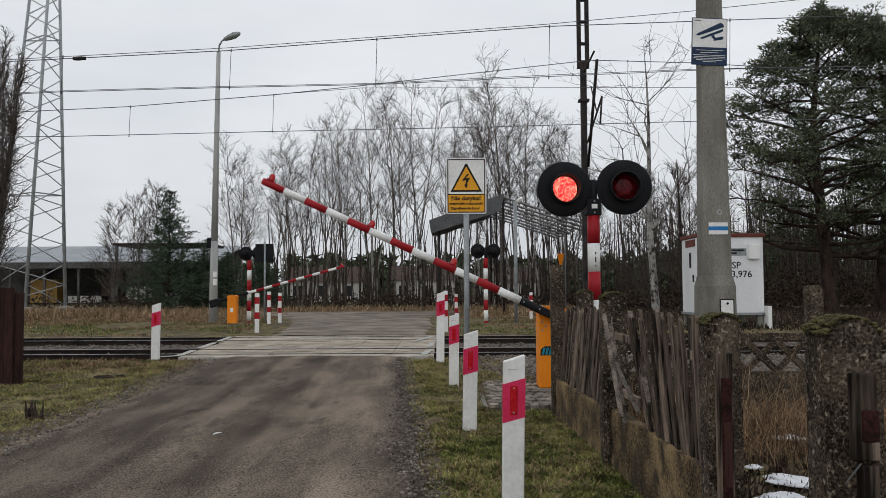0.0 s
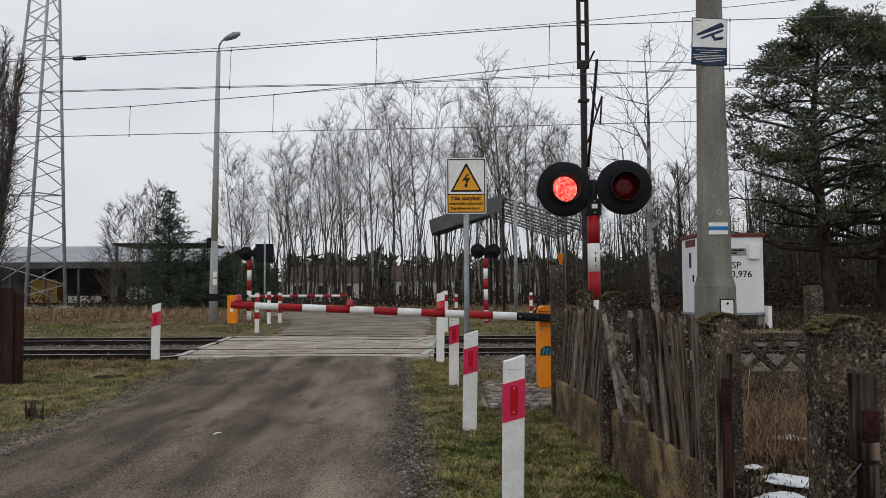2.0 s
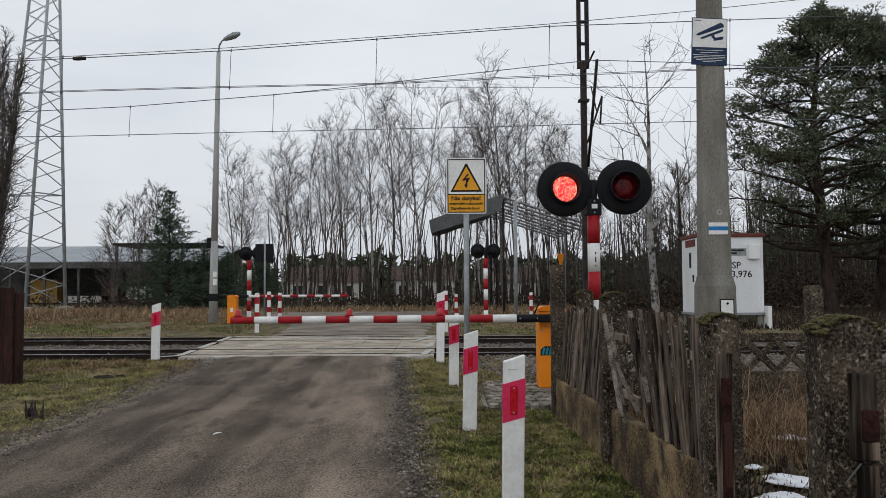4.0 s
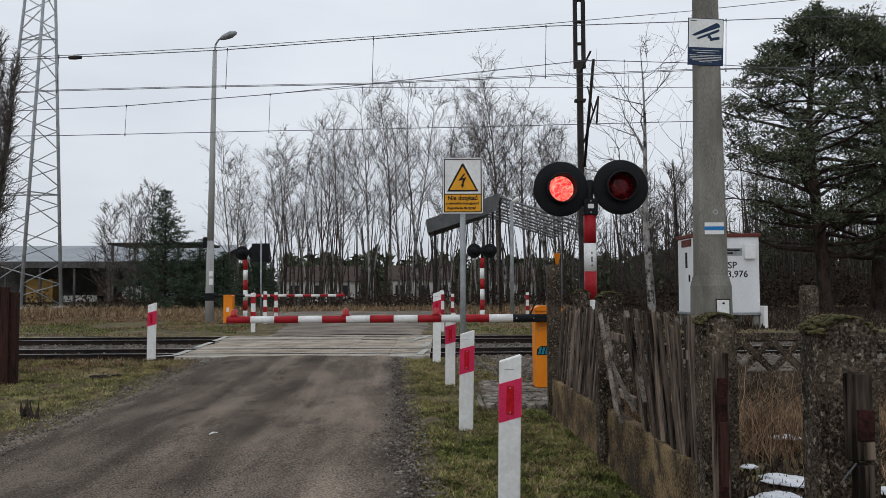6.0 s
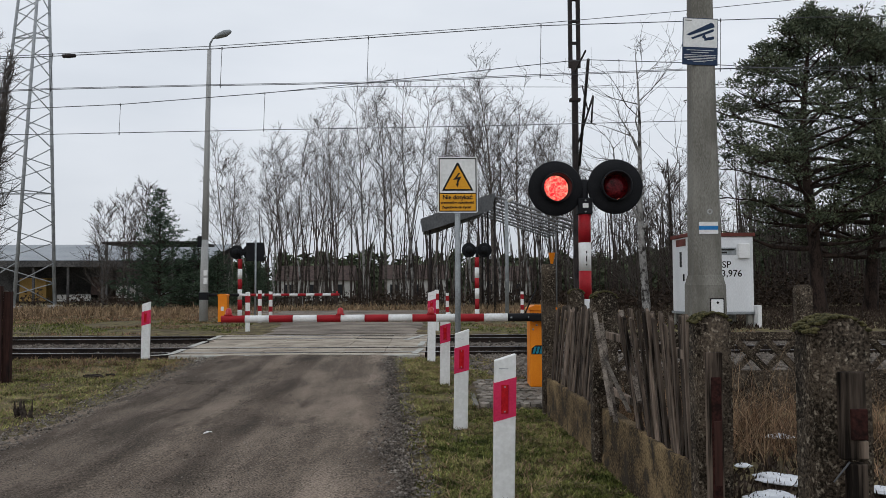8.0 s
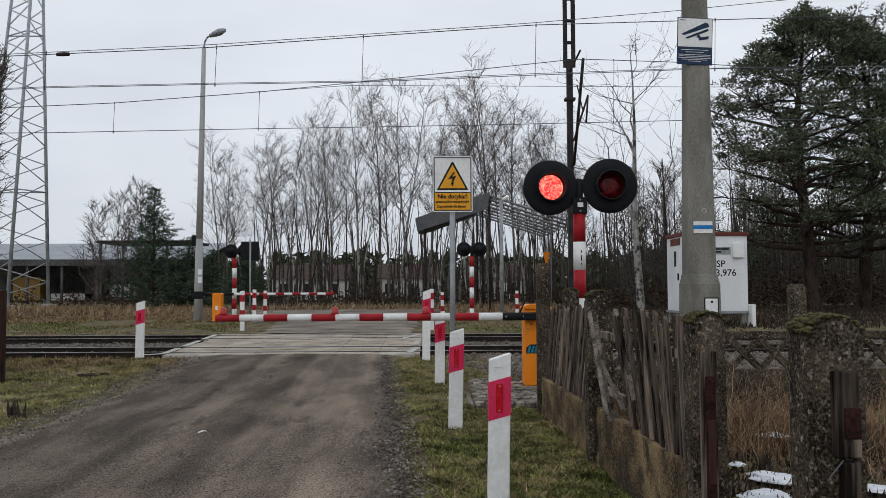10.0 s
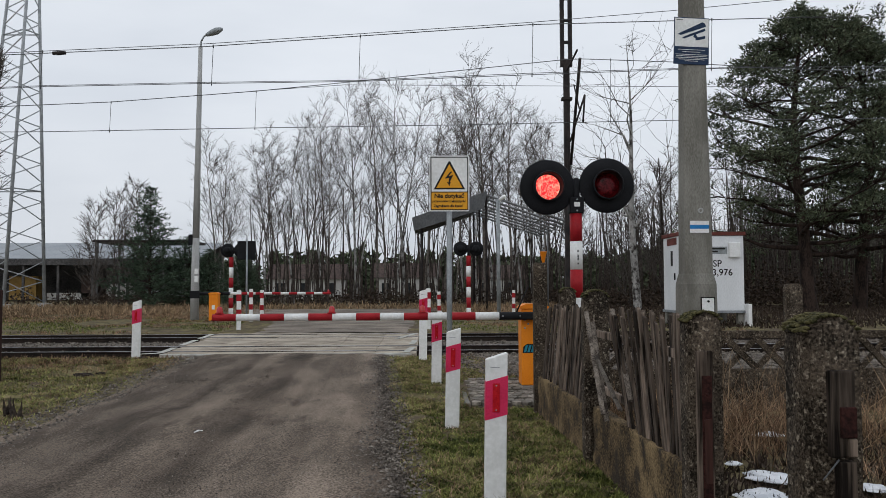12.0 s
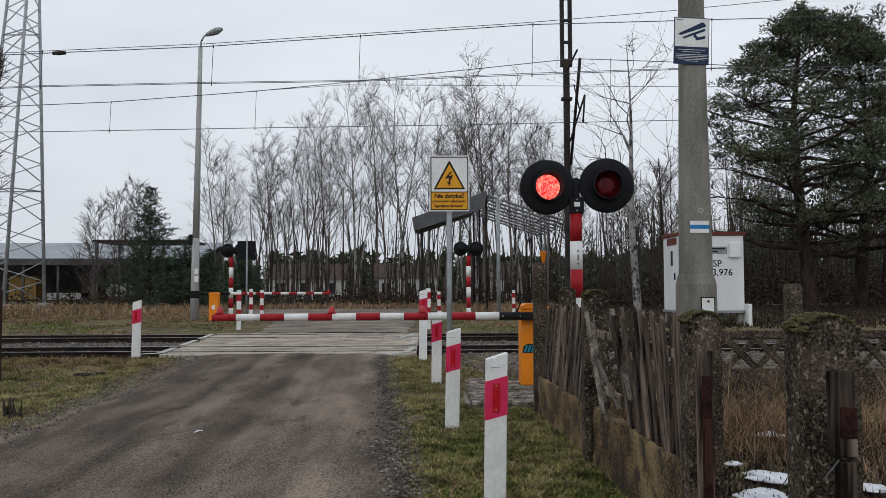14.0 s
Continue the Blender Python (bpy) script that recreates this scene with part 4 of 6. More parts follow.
def lattice_mast():
    t = thing("steel_mast", "tall dark rusty steel overhead-line mast with a bracket arm", "overhead line mast", pose(4.56, 26.6, .1))
    for s in (-1, 1):
        bm = bmesh.new()
        box(bm, s * .13 - .062, s * .13 + .062, -.07, .07, 8.55, 13.5, .008)
        part("upper_channel", bm, M_mast, t)
        bm = bmesh.new()
        box(bm, s * .047 - .046, s * .047 + .046, -.09, .09, -.1, 8.8, .008)
        part("lower_channel", bm, M_mast, t)
    z = .5
    while z < 13.3:
        bm = bmesh.new()
        w = .16 if z > 8.5 else .075
        box(bm, -w, w, -.075, .075, z, z + .07, .005)
        part("batten", bm, M_mast, t)
        z += .72 if z > 8.5 else .45
    for z in (7.45, 4.7):
        bm = bmesh.new()
        box(bm, -.17, .17, -.13, .13, z, z + .09, .01)
        part("clamp", bm, M_mast, t)
    arm = new("bracket_arm")
    arm.parent = t
    for a, b, r in (((.1, -.1, 5.35), (-.11, -2.98, 8.0), .045), ((.0, -.1, 8.4), (-.12, -2.6, 8.35), .03), ((-.02, -.7, 6.0), (.03, -2.9, 6.95), .03), ((.03, -2.9, 6.95), (-.03, -2.9, 6.15), .028), ((-.1, -1.9, 7.5), (.0, -2.2, 6.7), .02)):
        bm = bmesh.new()
        rod(bm, a, b, r, r, 8)
        part("tube", bm, M_mast, arm)


lattice_mast()


def wire(name, pts, y, r, label):
    """A hung wire along the track through a few heights."""
    cu = bpy.data.curves.new(name, "CURVE")
    cu.dimensions, cu.bevel_depth, cu.bevel_resolution = "3D", r, 1
    sp = cu.splines.new("POLY")
    sp.points.add(len(pts) - 1)
    cu.bevel_depth = r * .62
    for p, (x, z) in zip(sp.points, pts):
        p.co = (x, y, z, 1)
    tmp = bpy.data.objects.new(name, cu)
    me = bpy.data.meshes.new_from_object(tmp)
    bpy.data.objects.remove(tmp)
    me.materials.clear()
    me.materials.append(M_wire)
    ob = new(name, me)
    ob.parent = lines[0 if y < 21 else 1]
    return tagged(ob, label)


def dropper(x, y, z0, z1):
    bm = bmesh.new()
    rod(bm, (x + .03, y, z0), (x, y, z1), .007, .007, 5)
    rod(bm, (x, y, z1 - .05), (x, y, z1 + .03), .014, .014, 6)
    rod(bm, (x + .03, y, z0 - .04), (x + .03, y, z0 + .03), .014, .014, 6)
    mesh_object("dropper", bm, M_wire, lines[0 if y < 21 else 1])


NEAR, FAR = 18.6, 23.6
lines = [thing("overhead_line", "overhead line of carrying and contact wires above the " + w, "overhead line", None, "overhead lines") for w in ("near track", "far track")]
wire("carrying_wire", [(-40, 6.1), (-10, 6.72), (-4.89, 6.95), (-1.5, 7.195), (2.41, 7.47), (5.74, 7.57), (8.56, 7.66), (40, 7.9)], NEAR, .016, "upper carrying wire over the near track")
wire("feeder_wire", [(-40, 6.24), (-10, 6.80), (-4.89, 7.05), (-1.5, 7.285), (2.41, 7.56), (5.74, 7.85), (7.8, 8.06), (40, 11.2)], NEAR + .12, .012, "thin wire rising away from the carrying wire")
wire("contact_wire", [(-40, 5.5), (-10, 5.97), (-8.54, 6.03), (-4.82, 6.11), (-1.5, 6.16), (2.39, 6.32), (5.72, 6.445), (7.63, 6.5), (40, 6.7)], NEAR, .013, "lower contact wire over the near track")
wire("contact_wire", [(-40, 5.55), (-10, 6.02), (-8.54, 6.08), (-4.82, 6.16), (-1.5, 6.21), (2.39, 6.38), (5.72, 6.495), (7.63, 6.53), (40, 6.72)], NEAR + .1, .011, "second contact wire over the near track")
wire("carrying_wire", [(-40, 6.0), (-12.65, 6.65), (-8.94, 6.81), (-4.8, 7.13), (-2.3, 7.38), (3.85, 8.04), (4.45, 8.08), (7.26, 7.99), (9.69, 7.83), (40, 6.8)], FAR, .018, "upper carrying wire over the far track")
wire("auxiliary_wire", [(-5.0, 7.15), (-2.3, 7.34), (7.3, 7.30), (40, 7.3)], FAR + .1, .012, "thin straight wire over the far track")
wire("contact_wire", [(-40, 5.8), (-12.64, 5.95), (-10.8, 5.96), (-4.89, 6.07), (.84, 6.16), (7.22, 6.30), (40, 6.6)], FAR, .017, "lower contact wire over the far track")
for x, z0, z1 in ((-8.6, 6.83, 6.03), (-4.8, 6.96, 6.11), (-1.5, 7.2, 6.16), (2.41, 7.47, 6.32), (6.5, 7.6, 6.46)):
    dropper(x, NEAR, z0, z1)
for x, z0, z1 in ((-8.95, 6.81, 5.99), (-4.85, 7.12, 6.07), (5.3, 8.06, 6.26)):
    dropper(x, FAR, z0, z1)
bm = bmesh.new()
lathe(bm, [(0, -.16), (.04, -.14), (.05, 0), (.04, .14), (0, .16)], pose(-8.2, NEAR, 6.79, 0, 88, 0), 10)
part("insulator", bm, M_mast, lines[0], "dark insulator clamped in the carrying wire")


def street_lamp():
    t = thing("street_lamp", "tall grey concrete street lamp with a curved arm", "street lamp", pose(-10.16, 37.2, .15) @ Matrix.Diagonal((1.063, 1.063, 1.063, 1)))
    bm = bmesh.new()
    rod(bm, (-.06, 0, 3.4), (.05, 0, 11.5), .145, .085, 16)
    rod(bm, (-.09, 0, -.2), (-.06, 0, 3.4), .19, .145, 16)
    part("column", bm, M_lamp, t)
    bm = bmesh.new()
    pts = [(.05, 0, 11.4), (.08, 0, 11.75), (.19, 0, 11.95), (.36, 0, 12.05)]
    for a, b in zip(pts, pts[1:]):
        rod(bm, a, b, .04, .04, 8)
    part("arm", bm, M_steel, t)
    bm = bmesh.new()
    lathe(bm, [(0, -.12), (.07, -.08), (.13, .15), (.15, .4), (.08, .62), (0, .68)], pose(.36, 0, 12.04, 0, 68, 0) @ Matrix.Diagonal((.95, 1.2, 1, 1)), 14)
    part("lamp_head", bm, M_steel, t, "pale cobra lamp head")
    for z, h in ((1.9, .22), (1.55, .26)):
        bm = bmesh.new()
        box(bm, -.06, .1, -.17, -.145, z, z + h, .005)
        part("notice", bm, M_white, t, "small pale notice")
    bm = bmesh.new()
    box(bm, -.35, -.13, -.1, .1, 3.1, 3.55, .02)
    part("loudspeaker", bm, M_black, t, "dark box on the column")


street_lamp()
t = thing("lamp_pole", "slim grey pole with a small white lamp", "street lamp", pose(3.05, 35.0, .15))
bm = bmesh.new()
rod(bm, (0, 0, -.1), (0, 0, 5.1), .085, .075, 12)
part("column", bm, M_steel, t)
bm = bmesh.new()
lathe(bm, [(0, -.1), (.07, -.08), (.09, .2), (0, .26)], pose(.12, -.1, 5.1, 30, 55, 0), 12)
part("lamp_head", bm, M_white, t)


def equipment_cabin():
    t = thing("equipment_cabin", "white sheet-metal signalling cabin with brown-red roof trim", "equipment cabin", pose(8.88, 29.0, .065))
    bm = bmesh.new()
    box(bm, 0, 2.27, 0, 1.95, .62, 3.25, .015)
    body = part("body", bm, M_cabin, t)
    bm = bmesh.new()
    box(bm, -.06, 2.33, -.06, 2.01, 3.25, 3.38, .02)
    part("roof", bm, M_cabinroof, t, "brown-red roof trim")
    bm = bmesh.new()
    box(bm, -.05, 2.3, -.05, 2.0, .53, .62, .01)
    part("base_frame", bm, M_steel, t)
    for x in (.1, 1.12, 2.15):
        for y in (.15, 1.8):
            bm = bmesh.new()
            box(bm, x - .1, x + .1, y - .1, y + .1, -.1, .53, .02)
            part("footing", bm, M_concrete, t)
    bm = bmesh.new()
    box(bm, -.012, 0.0, .35, 1.35, .75, 2.95, .004)
    door = part("door", bm, M_cabin, t, "white side door")
    bm = bmesh.new()
    box(bm, -.06, -.01, .45, .5, 1.7, 1.95, .01)
    part("handle", bm, M_black, door)
    bm = bmesh.new()
    box(bm, -.016, -.011, .75, 1.0, 2.2, 2.75)
    part("vent", bm, M_ink, door)
    bm = bmesh.new()
    box(bm, -.03, 0.0, .3, 1.4, 2.95, 3.2, .006)
    part("door_hood", bm, M_cabinroof, t)
    bm = bmesh.new()
    box(bm, 1.72, 2.11, -.14, 0, 2.48, 3.0, .02)
    part("meter_box", bm, M_white, t, "small white wall box")
    bm = bmesh.new()
    box(bm, .7, 1.68, -.012, 0, 2.6, 2.86)
    plate = part("name_plate", bm, M_steel, t, "grey name plate")
    for z, a, b in ((2.76, .75, 1.62), (2.66, .75, 1.35)):
        bm = bmesh.new()
        box(bm, a, b, -.016, -.012, z, z + .06)
        part("text_bar", bm, M_ink, plate)
    letters("lettering", "SP", .33, pose(1.17, -.003, 2.16), M_ink, body, .004)
    letters("lettering", "3,976", .33, pose(1.14, -.003, 1.85), M_ink, body, .004)
    bm = bmesh.new()
    box(bm, 2.28, 2.42, -.3, .3, -.1, .85, .02)
    part("cable_post", bm, M_white, t)


equipment_cabin()


def radio_tower():
    t = thing("lattice_tower", "tall galvanised steel lattice tower", "radio tower", pose(0, 0, 0))
    base = ((-33.0, 61), (-27.6, 61), (-29.1, 58))
    top = ((-30.37, 60.3), (-28.08, 60.3), (-28.4, 59.1))

    def leg(i, z):
        k = z / 22.6
        return Vector((base[i][0] + k * (top[i][0] - base[i][0]), base[i][1] + k * (top[i][1] - base[i][1]), z))
    for i in range(3):
        bm = bmesh.new()
        rod(bm, leg(i, 0), leg(i, 30), .135, .10, 8)
        part("leg", bm, M_tower, t)
        bm = bmesh.new()
        q = leg(i, 0)
        box(bm, q.x - .4, q.x + .4, q.y - .4, q.y + .4, -.3, .5 if i else 1.6, .03)
        part("footing", bm, M_lamp, t)
    z, up = .6, 0
    while z < 29:
        step = 3.0 - z * .03
        for i in range(3):
            j = (i + 1) % 3
            a, b = (leg(i, z), leg(j, z + step / 2)) if up % 2 == 0 else (leg(j, z), leg(i, z + step / 2))
            bm = bmesh.new()
            rod(bm, a, b, .04, .04, 5)
            part("brace", bm, M_tower, t)
        z += step / 2
        up += 1
    for z in (8.6, 20.0):
        for i in range(3):
            bm = bmesh.new()
            rod(bm, leg(i, z), leg((i + 1) % 3, z), .05, .05, 5)
            part("ring_bar", bm, M_tower, t)


radio_tower()


# ---- trees ----
def tube_path(verts, faces, pts, radii, sides):
    k0 = None
    for i, (p, r) in enumerate(zip(pts, radii)):
        way = (pts[min(i + 1, len(pts) - 1)] - pts[max(i - 1, 0)]).normalized()
        side = way.cross(Vector((0.3, 0.2, 1)) if abs(way.z) < .9 else Vector((1, 0.1, 0))).normalized()
        up = side.cross(way)
        k = len(verts)
        for s in range(sides):
            a = s * math.tau / sides
            verts.append(p + r * (math.cos(a) * side + math.sin(a) * up))
        if k0 is not None:
            for s in range(sides):
                q = (s + 1) % sides
                faces.append((k0 + s, k0 + q, k + q, k + s))
        k0 = k


def grow(rng, store, start, way, length, radius, depth, droop, tips=None, knot=1.0):
    """One branch and, from it, its side branches. store: [thick verts, faces, thin verts, faces]."""
    steps = 7 if depth == 0 else 4 if depth == 1 else 3 if depth == 2 else 2
    pts, radii = [start], [radius]
    d = way.copy()
    for i in range(steps):
        d = (d + Vector((rng.gauss(0, .09), rng.gauss(0, .09), rng.gauss(0, .05))) * (.45 if depth == 0 else 1 + .5 * depth) * knot + Vector((0, 0, droop[min(depth, 2)]))).normalized()
        pts.append(pts[-1] + d * length / steps)
        radii.append(max(.006, radius * (1 - .95 * (i + 1) / steps)))
    thick = depth == 0 or (depth == 1 and radius > .05)
    tube_path(store[0] if thick else store[2], store[1] if thick else store[3], pts, radii, 7 if depth == 0 else 4 if depth == 1 else 3)
    if tips is not None and depth >= 1:
        tips.append((pts[-1], d, depth))
        tips.append((pts[len(pts) // 2], d, depth))
    return pts, radii


def bare_tree(rng, tall, radius, low, boughs, reach, up, name, label, twig_n=5, trunk_mat=None, lean=0.03, fine=3, knot=1.0):
    """A leafless tree: trunk with limbs, and a crown of fine twigs."""
    t = thing(name, label, "tree", None, "bare trees")
    st = [[], [], [], []]
    pts, radii = grow(rng, st, Vector((0, 0, -.2)), Vector((rng.gauss(0, lean), rng.gauss(0, lean), 1)).normalized(), tall, radius, 0, (0.03, .02, .02))

    def along(path, rs, k):
        f = k * (len(path) - 1)
        i = min(int(f), len(path) - 2)
        return path[i].lerp(path[i + 1], f - i), rs[i] + (rs[i + 1] - rs[i]) * (f - i), (path[i + 1] - path[i]).normalized()
    for b in range(boughs):
        k = low + (0.97 - low) * (b + rng.random()) / boughs
        p, r, w = along(pts, radii, k)
        a = rng.uniform(0, math.tau)
        out = Vector((math.cos(a), math.sin(a), 0))
        d = (out * (1 - up) + Vector((0, 0, up))).normalized()
        ln = reach * tall * (1.05 - 0.7 * k) * rng.uniform(.7, 1.2)
        bp, br = grow(rng, st, p, d, ln, max(.02, r * .55), 1, (0, .06 / knot, .03), None, knot)
        for s in range(twig_n):
            p2, r2, w2 = along(bp, br, rng.uniform(.25, 1))
            d2 = (w2 + Vector((rng.gauss(0, .55), rng.gauss(0, .55), rng.gauss(.15, .4)))).normalized()
            tp, trr = grow(rng, st, p2, d2, ln * rng.uniform(.3, .6), .019, 2, (0, 0, .02))
            for q in range(fine):
                p3, r3, w3 = along(tp, trr, rng.uniform(.2, 1))
                d3 = (w3 + Vector((rng.gauss(0, .6), rng.gauss(0, .6), rng.gauss(.1, .5)))).normalized()
                grow(rng, st, p3, d3, ln * rng.uniform(.18, .36), .012, 3, (0, 0, 0))
    raw("trunk", st[0], st[1], trunk_mat or M_bark, t, True)
    tagged(raw("crown", st[2], st[3], M_twig, t), kind="stuff")
    return t


def put(src, x, y, s=1.0, turn=0.0, wide=1.0):
    return copy_thing(src, pose(x, y, height(x, y) - .05, 0, 0, turn) @ Matrix.Diagonal((s * wide, s * wide, s, 1)))


rng = random.Random(3)
kinds = [
    bare_tree(rng, 20, .15, .36, 26, .29, .54, "birch_tree", "tall slender bare birch with fine upswept twigs", 6, M_birch, fine=4, lean=.02),
    bare_tree(rng, 19, .13, .38, 24, .28, .56, "bare_tree", "tall slender leafless tree with dense fine twigs", 6, M_greybark, fine=4, lean=.03),
    bare_tree(rng, 17, .11, .36, 22, .27, .57, "birch_tree", "slim bare birch with a narrow crown", 6, M_birch, fine=3, lean=.04),
    bare_tree(rng, 18, .14, .34, 24, .30, .54, "bare_tree", "leafless tree with a spreading twiggy crown", 6, M_greybark, fine=4, lean=.03),
    bare_tree(rng, 14, .085, .22, 20, .28, .58, "bare_tree", "young leafless tree with many upright shoots", 6, M_greybark, fine=3, lean=.04),
]
spots = [(0, -6.3, 76, 1.03, 1.25), (3, -4.6, 79, 1.12, 1.0), (1, -8.6, 74, .92, 1.0), (4, -12.2, 72, 1.02, 1.1), (2, -14.5, 76, .85, 1.1), (4, -17.3, 70, 1.0, 1.2),
         (1, -10.5, 80, .88, 1.1), (0, -1.9, 74, .95, 1.0), (3, -.2, 80, 1.0, 1.0), (1, 1.6, 76, .98, 1.0), (0, 3.4, 78, 1.0, .95), (3, 5.2, 73, 1.02, 1.15),
         (1, 6.9, 78, 1.03, 1.0), (2, 8.6, 74, 1.05, 1.1), (4, 10.4, 72, 1.1, 1.1), (2, -19.6, 79, .80, 1.2), (4, -3.3, 70, 1.08, 1.0), (2, -7.4, 84, 1.15, 1.0),
         (1, 12.5, 80, .85, 1.0), (3, 7.6, 72, .96, 1.0), (0, 9.7, 76, .88, 1.1), (3, 11.3, 80, .85, 1.0), (1, -12.8, 74, .86, 1.2), (2, -11.2, 71, .9, 1.1), (2, 4.3, 70, .95, 1.0), (4, 14.6, 78, .9, 1.1), (0, -15.8, 86, .78, 1.0), (3, -12.6, 90, .92, 1.0), (4, 2.4, 68, 1.0, 1.0), (2, .4, 88, 1.15, 1.0),
         (2, -5.6, 70, .95, .9), (0, -9.5, 77, .86, .9), (2, -13.4, 69, .78, .9), (2, -16.2, 73, .86, 1.1), (0, -2.8, 77, .98, .9), (2, .9, 71, .95, .9), (0, 6.1, 75, .98, .9), (2, 10.9, 77, .9, .9), (1, -18.2, 75, .78, 1.2), (4, -7.9, 67, 1.0, .9), (2, 7.2, 69, .92, .9), (4, 4.9, 84, 1.25, 1.0)]
used = set()
for i, (k, x, y, s, wide) in enumerate(spots):
    if k in used:
        put(kinds[k], x, y, s, i * 71, wide)
    else:
        used.add(k)
        kinds[k].matrix_world = pose(x, y, .1, 0, 0, i * 71) @ Matrix.Diagonal((s, s, s, 1))

big_birch = bare_tree(rng, 16.4, .27, .26, 15, .46, .50, "birch_tree", "old bare birch with a pale trunk and crooked limbs", 6, M_oldbirch, fine=2, knot=2.6, lean=.005)
big_birch.matrix_world = pose(12.75, 50, .1, 0, 0, 40)
hedge = bare_tree(rng, 11.8, .10, .04, 60, .19, .8, "bare_tree", "dense leafless tree with upright shoots", 7, M_bark)
hedge.matrix_world = pose(-22.2, 40.5, .1) @ Matrix.Diagonal((1.0, 1.0, 1.1, 1))
for x, y, z, turn in ((-23.9, 42, 1.12, 130), (-22.0, 39, 1.02, 200), (-24.4, 43.5, 1.15, 310), (-23.4, 43.5, 1.08, 70), (-22.7, 41.5, 1.05, 20), (-22.4, 38.6, .98, 280)):
    put(hedge, x, y, z, turn, .95)
shrub = bare_tree(rng, 6.6, .06, .05, 34, .32, .55, "bare_shrub", "leafless round-crowned small tree", 7, M_twig)
shrub.matrix_world = pose(-24.5, 62, .1) @ Matrix.Diagonal((1.2, 1.2, 1.2, 1))
put(shrub, -22.4, 66, 1.25, 80)
put(shrub, -26, 70, 1.2, 200)
for i, (x, y, s) in enumerate(((17.8, 62, 1.35), (15.8, 66, 1.4), (11, 60, 1.2), (14, 57, 1.1))):
    put(shrub, x, y, s, 50 * i)
wood = bare_tree(rng, 14, .12, .3, 18, .24, .6, "bare_tree", "thin leafless tree of the winter wood", 6, M_bark, fine=3)
wood.matrix_world = pose(9.5, 66, .1)
for i in range(42):
    x = 18 + i * .76 + rng.uniform(-.6, .6)
    put(wood, x, rng.uniform(62, 95), rng.uniform(.5, .72) if x < 19 else rng.uniform(.75, 1.1), rng.uniform(0, 360), .9)


for i in range(34):
    put(wood, 25 + i * .75 + rng.uniform(-.6, .6), rng.uniform(64, 92), rng.uniform(.6, .85), rng.uniform(0, 360), .9)


def needle_cloud(rng, verts, faces, centre, size, flat, n, leaf):
    """A tuft of needles: small crossing blades in a flattened cloud."""
    for _ in range(n):
        d = Vector((rng.gauss(0, 1), rng.gauss(0, 1), rng.gauss(0, 1)))
        d = d.normalized() * (rng.random() ** .45)
        p = centre + Vector((d.x * size, d.y * size, d.z * size * flat))
        a = Vector((rng.gauss(0, 1), rng.gauss(0, 1), rng.gauss(.4, .7))).normalized()
        b = a.cross(Vector((rng.gauss(0, 1), rng.gauss(0, 1), rng.gauss(0, 1)))).normalized()
        k = len(verts)
        s = leaf * rng.uniform(.6, 1.3)
        verts += [p - b * s * .32, p + b * s * .32, p + a * s]
        faces.append((k, k + 1, k + 2))


def pine_tree(rng, tall, radius, boughs, reach, low, name, label, tuft=46):
    t = thing(name, label, "pine tree", None, "pine trees")
    st, tips = [[], [], [], []], []
    pts, radii = grow(rng, st, Vector((0, 0, -.2)), Vector((rng.gauss(0, .05), 0, 1)).normalized(), tall, radius, 0, (.03, 0, 0))
    nv, nf = [], []
    for b in range(boughs):
        k = low + (1 - low) * ((b + rng.random()) / boughs) ** .9
        f = min(k, .999) * (len(pts) - 1)
        i = int(f)
        p = pts[i].lerp(pts[i + 1], f - i)
        a = b * 2.4 + rng.uniform(-.5, .5)
        kk = (k - low) / (1 - low)
        shape = max(.10, 1 - kk ** 1.9) ** .62 * (.72 + .28 * min(1, kk * 3.5))
        ln = reach * tall * shape * rng.uniform(.65, 1.1)
        d = Vector((math.cos(a), math.sin(a), rng.uniform(-.05, .5))).normalized()
        mine = []
        bp, br = grow(rng, st, p, d, ln, max(.03, radius * .42 * (1.1 - k)), 1, (0, .05, 0), mine)
        for s in range(7):
            q = rng.uniform(.3, 1) * (len(bp) - 1)
            i2 = min(int(q), len(bp) - 2)
            p2 = bp[i2].lerp(bp[i2 + 1], q - i2)
            d2 = (bp[i2 + 1] - bp[i2]).normalized() + Vector((rng.gauss(0, .8), rng.gauss(0, .8), rng.gauss(.25, .3)))
            tp, _ = grow(rng, st, p2, d2.normalized(), ln * rng.uniform(.2, .42), .022, 2, (0, 0, .08))
            for e in (tp[-1], tp[-2].lerp(tp[-1], .3)):
                needle_cloud(rng, nv, nf, e, rng.uniform(.3, .62), .45, tuft, .15)
        needle_cloud(rng, nv, nf, bp[-1], rng.uniform(.4, .8), .45, tuft, .17)
    raw("trunk", st[0], st[1], M_pinebark, t, True)
    tagged(raw("branchwork", st[2], st[3], M_pinebark, t), kind="stuff")
    tagged(raw("needles", nv, nf, M_pine, t), kind="stuff")
    return t


def limb(rng, verts, faces, start, way, length, radius, steps, crook, lift, sides):
    """One crooked, tapering limb; returns its points."""
    pts, d = [start], way.normalized()
    for i in range(steps):
        d = (d + Vector((rng.gauss(0, crook), rng.gauss(0, crook), rng.gauss(0, crook * .7) + lift))).normalized()
        pts.append(pts[-1] + d * length / steps)
    tube_path(verts, faces, pts, [max(.008, radius * (1 - .9 * i / steps)) for i in range(steps + 1)], sides)
    return pts


